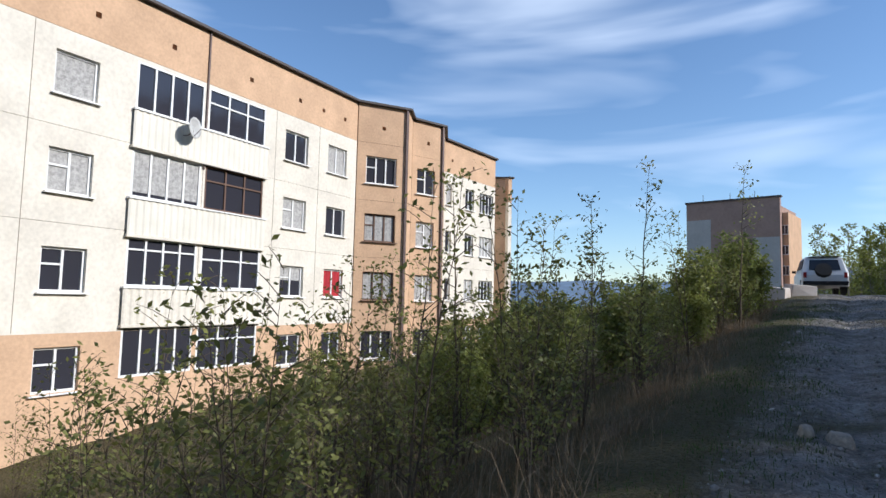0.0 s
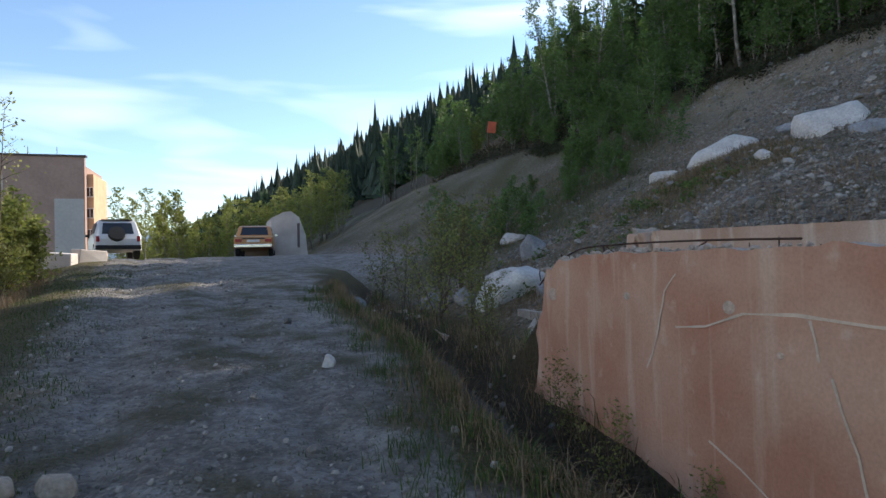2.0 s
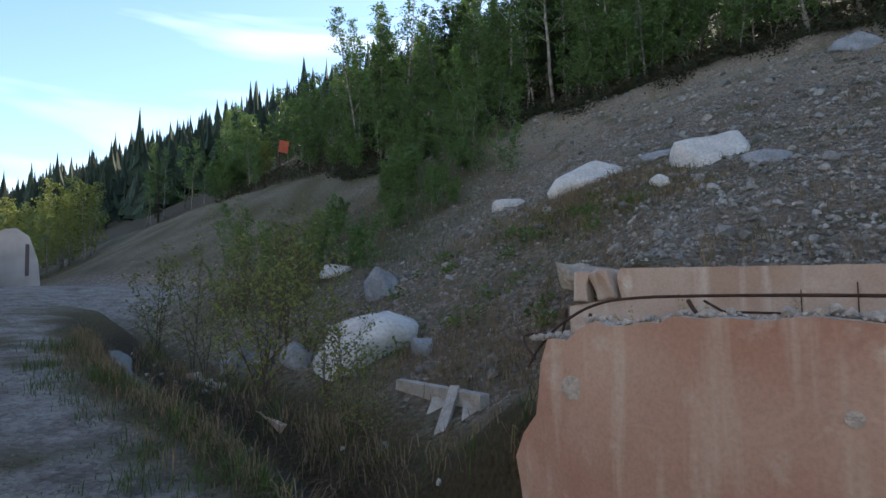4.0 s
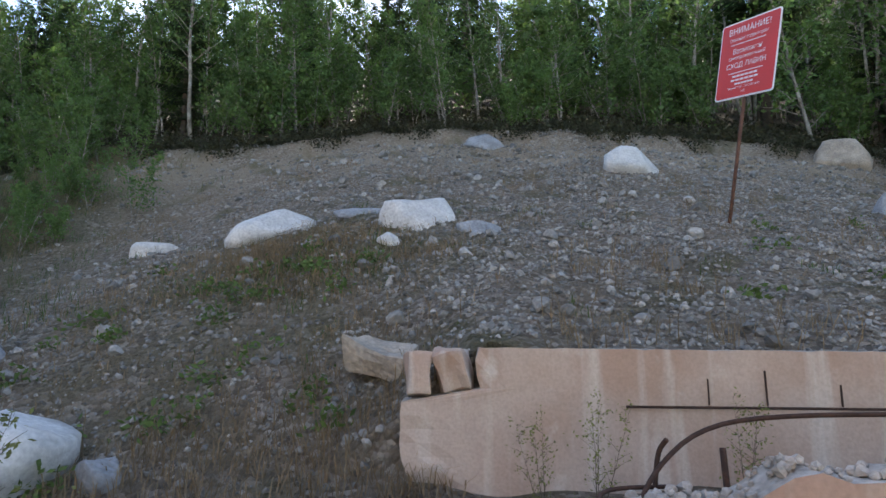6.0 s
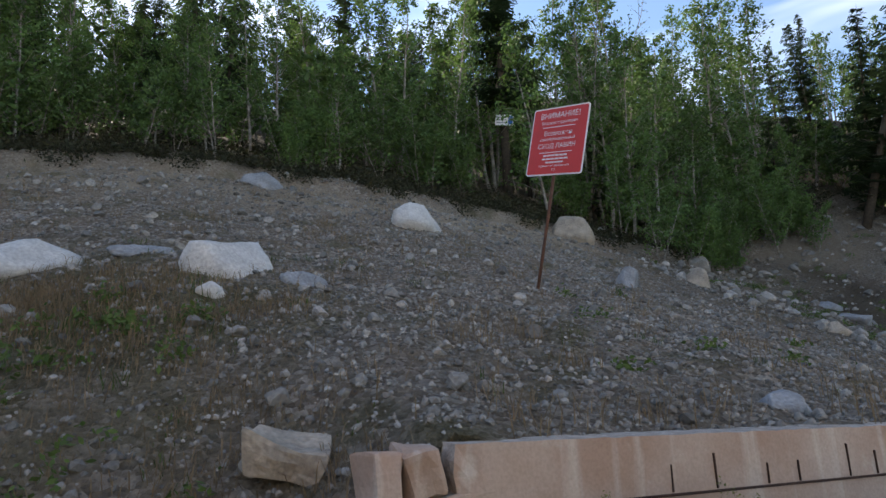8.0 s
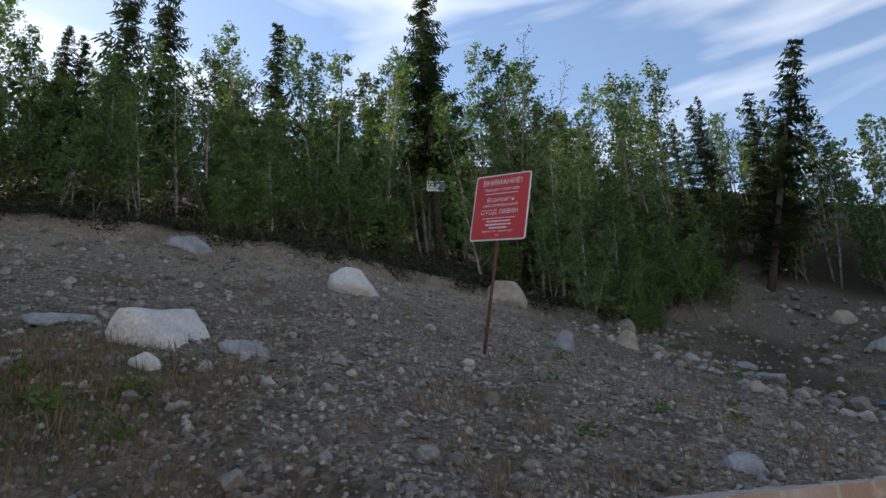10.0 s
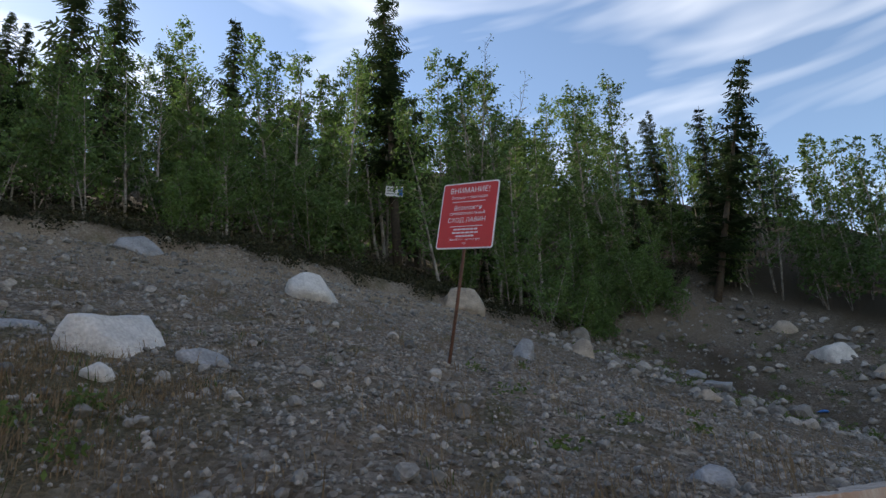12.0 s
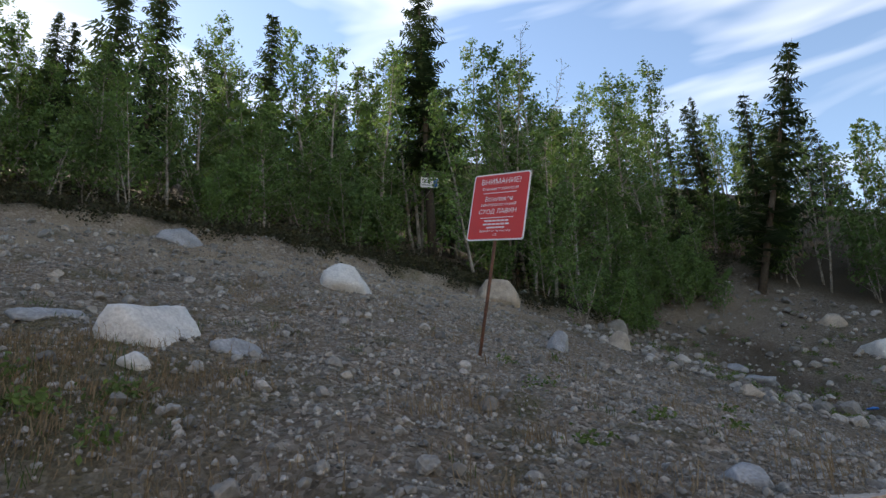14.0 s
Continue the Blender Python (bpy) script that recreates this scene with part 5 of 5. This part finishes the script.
for x, y, k, s in ((27, 0.8, 1, 0.95), (28, -2.4, 0, 0.85), (26, 5.9, 1, 1.0), (25, 7.4, 0, 1.1), (27.5, 3.2, 0, 0.8), (24, -4.6, 2, 0.9)):
    plant(spruces[k], x, y, scale=s)
# light birches round the parking place
for i in range(150):
    y = rng.uniform(40, 66)
    x = rng.uniform(-1, 15) + (y - 40) * 0.12
    plant(rng.choice(light_birches), x, y, scale=rng.uniform(0.58, 0.78))
# thick stand above the cleared slope
rs = random.Random(9)
for i in range(46):
    y = rs.uniform(12, 25)
    x = edge_x(y) + rs.uniform(0.8, 11)
    kind = rs.choice(birches if rs.random() < 0.9 else spruces)
    plant(kind, x, y, rs.uniform(0, 360), rs.uniform(0.75, 1.0), (rs.gauss(0, 3), rs.gauss(0, 3)))


def far_woods():
    """Thousands of small spruces on the far hillside as one mesh."""
    rr = random.Random(77)
    v, f = [], []
    for i in range(4600):
        y = rr.uniform(58, 330)
        x = rr.uniform(24, 150)
        if x < 24 + 0.05 * y:
            continue
        z = gz(x, y) - 0.3
        h = rr.uniform(5.0, 9.0) * (1.45 if rr.random() < 0.12 else 1.0)
        w = h * rr.uniform(0.13, 0.22)
        tiers = 7
        for t in range(tiers):
            z0 = z + h * (0.05 + 0.80 * t / tiers)
            z1 = z0 + h * 0.30
            r = w * (1 - t / tiers) + 0.12
            k = 7
            a0 = rr.uniform(0, 6.28)
            b = len(v)
            v.append((x, y, min(z1, z + h)))
            for j in range(k):
                a = a0 + 2 * math.pi * j / k
                q = r * rr.uniform(0.35, 1.35)
                v.append((x + q * math.cos(a), y + q * math.sin(a), z0 - rr.uniform(-0.03, 0.09) * h))
            for j in range(k):
                f.append((b, b + 1 + j, b + 1 + (j + 1) % k))
    ob = mesh_object("far_wood", v, f, WOODS)
    tagged(ob, "dense dark spruce wood covering the far hillside", "wood", kind="stuff")


far_woods()


def valley_woods():
    rr = random.Random(78)
    v, f = [], []
    for i in range(700):
        y = rr.uniform(95, 420)
        x = rr.uniform(-160, 40)
        if -14 < x < 4 and y < 140:
            continue
        z = gz(x, y)
        h = rr.uniform(4, 8)
        for k in range(26):
            a, r = rr.uniform(0, 6.28), h * 0.28 * rr.random() ** 0.5
            c = Vector((x + r * math.cos(a), y + r * math.sin(a), z + h * rr.uniform(0.2, 1.0)))
            s = h * 0.10
            d1 = Vector((rr.gauss(0, 1), rr.gauss(0, 1), rr.gauss(0, 1))).normalized() * s
            d2 = d1.cross(Vector((rr.gauss(0, 1), rr.gauss(0, 1), rr.gauss(0, 1)))).normalized() * s
            b = len(v)
            v.extend((c - d1, c + d2, c + d1, c - d2))
            f.append((b, b + 1, b + 2, b + 3))
    ob = mesh_object("valley_wood", v, f, VALLEY_WOOD)
    tagged(ob, "light green birch wood in the valley", "wood", kind="stuff")


valley_woods()

# distant mountain ridge, its blue haze painted in the material
v, f = [], []
N = 90
for i in range(N + 1):
    x = -1500 + 3400 * i / N
    h = 70 + 60 * math.exp(-((x - 330) / 300) ** 2) + 14 * noise.noise(Vector((x * 0.006, 0, 0))) + 6 * noise.noise(Vector((x * 0.03, 1, 0)))
    for d, zz in ((1500, -20), (1750, h * 0.6), (2000, h)):
        v.append((x, d, zz))
    if i:
        b = 3 * i
        f += [(b - 3, b, b + 1, b - 2), (b - 2, b + 1, b + 2, b - 1)]
tagged(mesh_object("distant_mountain", v, f, HAZE_BLUE_MOUNTAIN, smooth=True), "distant mountain with haze-blue colouring and snow patches", "mountain", kind="structure")

# willows and saplings on the left verge
willows = [birch(s, h, 0.08, leaves=lv, spread=sp, nbr=nb, leaf=lf, stems=st, bark=BARK_WILLOW, leafm=LEAF_WILLOW, name="willow_bush", label=lab, r0=r)
           for s, h, lv, sp, nb, lf, st, r, lab in
           ((401, 3.4, 8, 0.75, 18, 0.040, 2, 0.022, "tall thin willow sapling with sparse young leaves"),
            (402, 2.6, 8, 0.9, 16, 0.040, 3, 0.018, "thin willow sapling with sparse young leaves"),
            (403, 1.9, 8, 1.1, 15, 0.038, 4, 0.014, "low spreading willow bush with sparse leaves"),
            (404, 4.2, 12, 0.6, 22, 0.042, 1, 0.026, "tall thin willow sapling with sparse young leaves"))]
lights = [birch(s, h, 0.05, leaves=30, spread=1.1, nbr=20, leaf=0.05, stems=4, bark=BARK_WILLOW, leafm=LEAF_SUNLIT, name="leafy_bush", label="leafy light green willow bush", r0=0.016)
          for s, h in ((411, 2.2), (412, 1.8))]
for g in willows + lights:
    tagged(g, group="bushes along the track", category="bush")
for x, y, k, s in ((-4.6, 3.9, 0, 1.0), (-5.6, 4.6, 1, 1.0), (-4.2, 5.6, 0, 0.95), (-5.4, 6.4, 3, 0.95), (-3.9, 7.0, 1, 1.0), (-5.1, 8.0, 0, 1.0), (-4.4, 9.4, 3, 0.85),
                   (-6.6, 5.2, 1, 1.1), (-6.9, 7.2, 0, 1.0), (-3.6, 9.0, 2, 1.1), (-4.0, 11.0, 3, 1.0), (-3.3, 12.6, 0, 0.9), (-5.9, 3.4, 2, 1.1), (-4.9, 2.9, 2, 0.9),
                   (-2.5, 15.0, 3, 0.95), (-6.2, 9.9, 1, 1.1), (-3.7, 4.6, 2, 0.8)):
    plant(willows[k], x, y, scale=s)
rb = random.Random(5)
for i in range(40):
    x, y = rb.uniform(-9.0, -3.6), rb.uniform(0.6, 8.5)
    if y > 0.2 - 0.25 * x:
        plant(willows[rb.choice((0, 1, 1, 1, 2))], x, y, rb.uniform(0, 360), rb.uniform(0.65, 0.95))
for i in range(40):
    y = rb.uniform(4.5, 30)
    plant(rb.choice(willows[1:3] + lights if y > 12 else willows[1:3]), rb.uniform(-16.5, -7.5), y, rb.uniform(0, 360), rb.uniform(0.7, 1.15))
for i in range(20):
    y = rng.uniform(9, 22)
    x = -3.6 + 0.07 * y - rng.random() ** 1.3 * 6
    plant(rng.choice(willows[1:3]), x, y, scale=rng.uniform(0.5, 0.95))
for i in range(40):
    y = rng.uniform(9.5, 24)
    x = -3.1 + 0.06 * y - rng.random() * 7
    plant(rng.choice(lights), x, y, scale=rng.uniform(0.7, 1.15))
# bushes by the ditch
for x, y, k, s in ((4.4, 9.2, 2, 0.6), (4.1, 10.2, 2, 0.9), (4.9, 10.4, 2, 0.9), (5.3, 11.4, 2, 1.0), (4.6, 10.9, 1, 0.75), (5.6, 12.0, 2, 1.0), (4.9, 13.2, 1, 0.8), (6.4, 14.2, 2, 1.0), (3.7, 8.0, 1, 0.33), (4.35, 6.05, 1, 0.22), (4.5, 5.75, 1, 0.25), (4.45, 5.0, 1, 0.24), (7.2, 15.8, 1, 0.9),
                   (6.8, 12.9, 2, 1.0), (5.2, 15.0, 2, 1.0), (4.0, 9.0, 2, 0.6), (4.35, 11.3, 2, 0.6), (3.75, 8.3, 2, 0.45), (4.6, 12.3, 1, 0.6), (2.6, 5.4, 2, 0.42), (2.35, 4.6, 2, 0.4), (2.2, 3.7, 2, 0.35)):
    plant(willows[k], x, y, scale=s)
for x, y, s in ((19.0, 30.0, 0.65), (22.0, 34.5, 0.55), (23.5, 38.5, 0.5)):
    plant(lights[0], x, y, scale=s * 2.2)

# tall spruce with the notice, and its neighbours
TALL = (23.77, -5.68)
tall = spruce(209, 17.0, width=0.15, thin=0.72, bare=0.28)
tall.matrix_basis = pose(TALL[0], TALL[1], gz(TALL[0], TALL[1]) - 0.1, 0, 1, 0)
tagged(tall, "tall dark spruce with a bare lower trunk", "tree", "trees of the hillside wood")
plant(spruces[1], 17.9, -20.7, 0, 1.35, (13, -11))
bare = birch(131, 10.5, 0.35, leaves=4, spread=0.7, nbr=30, stems=4, leaf=0.05, name="bare_birch", label="leafless pale birch with several thin stems")
bare.matrix_basis = pose(20.6, -7.5, gz(20.6, -7.5) - 0.1, 2, -2, 40)
tagged(bare, group="trees of the hillside wood")
for x, y, k, s in ((22.5, -11.0, 3, 1.25), (21.6, -15.8, 1, 1.35), (22.6, -2.4, 3, 0.95), (21.4, -17.5, 1, 1.15), (22.8, -13.4, 0, 1.35)):
    plant(birches[k], x, y, scale=s)
build_deep_wood()
for p in birches + spruces + youngs + light_birches + deep_birches + deep_youngs + willows + lights:
    retire(p)

notice = thing("tree_notice", "small white and blue notice fixed to a spruce trunk", "notice", at=(23.43, -5.46, 13.33), turn=-122)
part("board", boxed((0, 0, 0), (0.8, 0.02, 0.5), pose(0, 0, 0, 0, 6, 0), 0.004), SIGN_WHITE, notice)
part("blue_field", boxed((0.27, -0.013, 0.0), (0.2, 0.006, 0.4), pose(0, 0, 0, 0, 6, 0)), BLUE_LITTER, notice)
for k in range(3):
    part("lettering_bar", boxed((-0.12, -0.012, 0.13 - 0.13 * k), (0.44, 0.004, 0.04), pose(0, 0, 0, 0, 6, 0)), ROCK_GREY, notice)

osign = thing("orange_sign", "orange warning board on a post at the wood's edge", "sign", at=(24.0, 37.6, gz(24.0, 37.6)), turn=-35)
v, f = tube_data([(0, 0, -0.1), (0, 0, 2.0)], [0.04, 0.04])
mesh_object("post", v, f, RUST_POST, osign)
part("board", boxed((0, -0.05, 1.6), (0.62, 0.03, 0.82), pose(0, 0, 0, 0, 9, 0), 0.01), ORANGE_SIGN, osign)

# ---------------------------------------------------------------- loose stones, grass and litter


def stones():
    rr = random.Random(31)
    shapes, big = [], []
    for s in range(12):
        bm = rock_mesh(500 + s, (1, 1, 0.7), 0.2, 1 if s < 7 else 2, 0.1)
        (shapes if s < 7 else big).append(([v.co.copy() for v in bm.verts], [tuple(v.index for v in fc.verts) for fc in bm.faces]))
        bm.free()
    v, f = [], []

    todo = []

    def put(x, y, s):
        todo.append((x, y, s))

    for i in range(16000):
        y = rr.gauss(3, 6.5)
        x = rr.uniform(4.6, 18.4)
        if x < float(back_x(y)) + 0.35 and y < 6.7 or x < 2.3 + 0.216 * (y - 5.1) + 0.8 or not -18 < y < 24:
            continue
        put(x, y, min(0.30, 0.026 + 0.031 * rr.expovariate(1.0)) * (1 + 0.035 * max(0, x - 6)))
    for i in range(16000):
        y = rr.uniform(-3, 12)
        x = 4.9 + 6.5 * rr.random() ** 1.4
        if x > float(back_x(y)) + 0.2 and x > float(ditch_x(y)) + 0.8:
            put(x, y, 0.018 + 0.018 * rr.expovariate(1.0))
    for i in range(1300):
        put(rr.uniform(7, 19.5), rr.uniform(-22, -6), 0.09 + 0.11 * rr.expovariate(1.0))
    for i in range(3600):
        y = rr.uniform(0, 22)
        put(rr.uniform(-2.4, 0.9) + 0.07 * y, y, 0.016 + 0.024 * rr.expovariate(1.2))
    for i in range(260):
        y = rr.uniform(-4, 6)
        put(float(wall_x(y)) + rr.uniform(0.25, 1.7), y, 0.03 + 0.04 * rr.expovariate(1.0))
    for i in range(160):
        y = rr.uniform(-2, 15)
        put(float(ditch_x(y)) + rr.gauss(0, 0.35), y, 0.06 + 0.07 * rr.random())
    zs = ground_z(np.array([p[0] for p in todo]), np.array([p[1] for p in todo]))
    for (x, y, s), z in zip(todo, zs):
        vs, fs = rr.choice(shapes if s < 0.16 else big)
        m = pose(x, y, z + s * 0.10, rr.uniform(-25, 25), rr.uniform(-25, 25), rr.uniform(0, 360))
        b = len(v)
        v.extend(m @ (c * s) for c in vs)
        f.extend(tuple(b + i for i in fc) for fc in fs)
    ob = mesh_object("loose_stones", v, f, STONES)
    tagged(ob, "scattered grey and tan stones over the slope and track", "stones", kind="stuff")


stones()


def blades(name, label, mat, spots, rr, height, width, lean):
    v, f = [], []
    roots = [(x + rr.gauss(0, sp), y + rr.gauss(0, sp), h) for x, y, n, sp, h in spots for k in range(n)]
    zs = ground_z(np.array([p[0] for p in roots]), np.array([p[1] for p in roots]))
    for (px, py, h), z in zip(roots, zs):
        z = float(z) - 0.01
        a = rr.uniform(0, 6.28)
        hh = h * rr.uniform(0.5, 1.2)
        d = Vector((math.cos(a), math.sin(a), 0))
        s = Vector((-d.y, d.x, 0)) * width * rr.uniform(0.7, 1.3)
        ln = lean * rr.uniform(0.2, 1.3)
        p0, p1, p2 = Vector((px, py, z)), Vector((px, py, z + hh * 0.6)) + d * ln * hh * 0.35, Vector((px, py, z + hh * (1 - 0.3 * ln))) + d * ln * hh
        b = len(v)
        v.extend((p0 - s, p0 + s, p1 + s * 0.7, p1 - s * 0.7, p2))
        f += [(b, b + 1, b + 2, b + 3), (b + 3, b + 2, b + 4)]
    ob = mesh_object(name, v, f, mat)
    tagged(ob, label, "grass", kind="stuff")


rr = random.Random(41)
spots = []
for i in range(300):
    y = rr.gauss(4, 6)
    x = rr.uniform(5.4, 17.5)
    if x < float(back_x(y)) + 0.3:
        continue
    spots.append((x, y, rr.randint(8, 30), 0.16, rr.uniform(0.12, 0.3)))
for i in range(120):
    spots.append((rr.gauss(8.6, 0.8), rr.gauss(8.2, 0.9), 40, 0.18, 0.17))
for i in range(60):
    y = rr.uniform(6.6, 9)
    spots.append((float(back_x(y)) + rr.uniform(-0.6, 0.6), y, 30, 0.14, 0.2))
for i in range(40):
    y = rr.uniform(-3, 6)
    spots.append((float(back_x(y)) + rr.uniform(0.25, 0.7), y, 14, 0.1, 0.28))
for i in range(700):
    y = rr.uniform(0.5, 22)
    spots.append((-3.3 + 0.07 * y - rr.random() ** 1.5 * 5, y, 16, 0.16, rr.uniform(0.12, 0.36)))
for i in range(260):
    y = rr.uniform(-2, 15)
    spots.append((float(ditch_x(y)) + rr.choice((-1, 1)) * rr.uniform(0.45, 1.0), y, 18, 0.12, rr.uniform(0.07, 0.22)))
for i in range(240):
    y = rr.uniform(2, 15)
    spots.append((float(ditch_x(y)) + rr.choice((-0.42, -0.5, 0.45)) + rr.gauss(0, 0.06), y, 22, 0.10, rr.uniform(0.12, 0.34)))
for i in range(150):
    spots.append((rr.uniform(5.0, 8.2), rr.uniform(6.8, 11.5), 16, 0.13, rr.uniform(0.08, 0.2)))
for i in range(160):
    x = rr.uniform(8, 18)
    spots.append((x, 16.2 + 0.25 * (x - 10) + rr.gauss(0, 2.2), 22, 0.25, rr.uniform(0.15, 0.35)))
blades("dry_grass", "dry straw-coloured grass tufts on the slope and verge", DRY_GRASS, spots, rr, 0.3, 0.004, 1.0)
spots = []
for i in range(420):
    y = rr.uniform(1, 20)
    spots.append((-2.3 + 0.07 * y + rr.gauss(0, 0.45), y, 22, 0.14, rr.uniform(0.03, 0.10)))
for i in range(110):
    y = rr.uniform(3, 22)
    spots.append((rr.uniform(-1.6, 1.2) + 0.07 * y, y, 30, 0.13, rr.uniform(0.02, 0.045)))
for i in range(120):
    y = rr.uniform(3, 14)
    spots.append((float(ditch_x(y)) - rr.uniform(0.4, 1.3), y, 26, 0.12, rr.uniform(0.06, 0.18)))
for i in range(14):
    spots.append((rr.gauss(8.5, 0.6), rr.gauss(8.2, 0.8), 22, 0.10, rr.uniform(0.08, 0.2)))
for i in range(40):
    spots.append((rr.uniform(5.5, 12), rr.gauss(6, 4), 20, 0.10, rr.uniform(0.06, 0.16)))
for i in range(130):
    y = rr.uniform(2, 15)
    spots.append((float(ditch_x(y)) + rr.choice((-0.45, -0.6, 0.5)) + rr.gauss(0, 0.08), y, 24, 0.11, rr.uniform(0.10, 0.3)))
for i in range(260):
    x = rr.uniform(7, 18)
    spots.append((x, 16.2 + 0.25 * (x - 10) + rr.gauss(0, 2.0), 26, 0.25, rr.uniform(0.12, 0.3)))
blades("green_grass", "short green grass along the track edges", GREEN_GRASS, spots, rr, 0.2, 0.004, 0.9)


spots = []
for i in range(330):
    y = rr.uniform(0.8, 20)
    spots.append((-3.2 + 0.07 * y - rr.random() ** 1.3 * 6, y, 7, 0.22, rr.uniform(0.2, 0.75)))
blades("dry_twigs", "pale dry twigs and dead stems among the bushes", TWIG, spots, rr, 0.3, 0.004, 0.85)


def heath():
    r2 = random.Random(43)
    v, f = [], []
    for i in range(2400):
        y = r2.uniform(-24, 36)
        x = edge_x(y) + r2.uniform(-0.4, 4.0)
        c = Vector((x, y, gz(x, y) + 0.08))
        leaf_quads(r2, [c], 0.22, 0.06, 22, v, f)
    for i in range(1300):
        y = r2.uniform(-12, 26)
        x = edge_x(y) + r2.uniform(-0.55, 0.15) + 0.25 * math.sin(y * 2.3)
        leaf_quads(r2, [Vector((x, y, gz(x, y) + 0.06))], 0.15, 0.05, 22, v, f)
    ob = mesh_object("heath_shrubs", v, f, HEATH)
    tagged(ob, "low brown-green heath shrubs along the wood's edge", "shrubs", kind="stuff")


heath()


def herbs():
    """Low leafy plants between the stones."""
    r3 = random.Random(53)
    v, f = [], []
    spots = [(r3.gauss(8.0, 0.5), r3.gauss(8.5, 0.6)) for _ in range(12)]
    spots += [(r3.uniform(4.9, 8.0), r3.uniform(7.2, 11.0)) for _ in range(16)]
    spots += [(r3.uniform(5.5, 11.0), r3.uniform(-1.0, 6.5)) for _ in range(7)]
    spots += [(r3.uniform(8.0, 17.5), r3.uniform(-20, -7)) for _ in range(120)]
    for x, y in spots:
        for _ in range(3):
            px, py = x + r3.gauss(0, 0.08), y + r3.gauss(0, 0.08)
            leaf_quads(r3, [Vector((px, py, gz(px, py) + 0.05))], 0.07, 0.035, 22, v, f)
    ob = mesh_object("leafy_herbs", v, f, GREEN_GRASS)
    tagged(ob, "low green leafy plants among the stones", "herbs", kind="stuff")


herbs()

# discarded planks by the ditch
planks = thing("plank_cross", "weathered grey planks nailed together, lying by the ditch", "planks")


def plank(name, a, b, wide, thick):
    a, b = Vector(a), Vector(b)
    d = b - a
    turn = d.to_track_quat("Y", "Z").to_matrix().to_4x4()
    bm = boxed((0, d.length / 2, 0), (wide, d.length, thick), None, 0.006)
    bmesh.ops.transform(bm, matrix=Matrix.Translation(a) @ turn, verts=bm.verts)
    part(name, bm, PLANK, planks)


plank("long_plank", (4.50, 8.48, 0.60), (4.17, 7.22, 0.62), 0.10, 0.13)
plank("short_plank", (4.24, 7.58, 0.70), (3.72, 7.40, 0.26), 0.09, 0.05)
plank("short_plank", (4.20, 7.36, 0.60), (3.78, 7.12, 0.22), 0.16, 0.04)
plank("short_plank", (4.28, 7.78, 0.58), (3.84, 7.62, 0.24), 0.14, 0.04)
litter = part("blue_litter", rock_mesh(9, (0.4, 0.2, 0.12), 0.4, 2), BLUE_LITTER, None)
litter.matrix_basis = pose(11.2, -13.05, gz(11.2, -13.05) + 0.05, 10, 0, 30)
tagged(litter, "crumpled blue plastic litter among the stones", "litter")
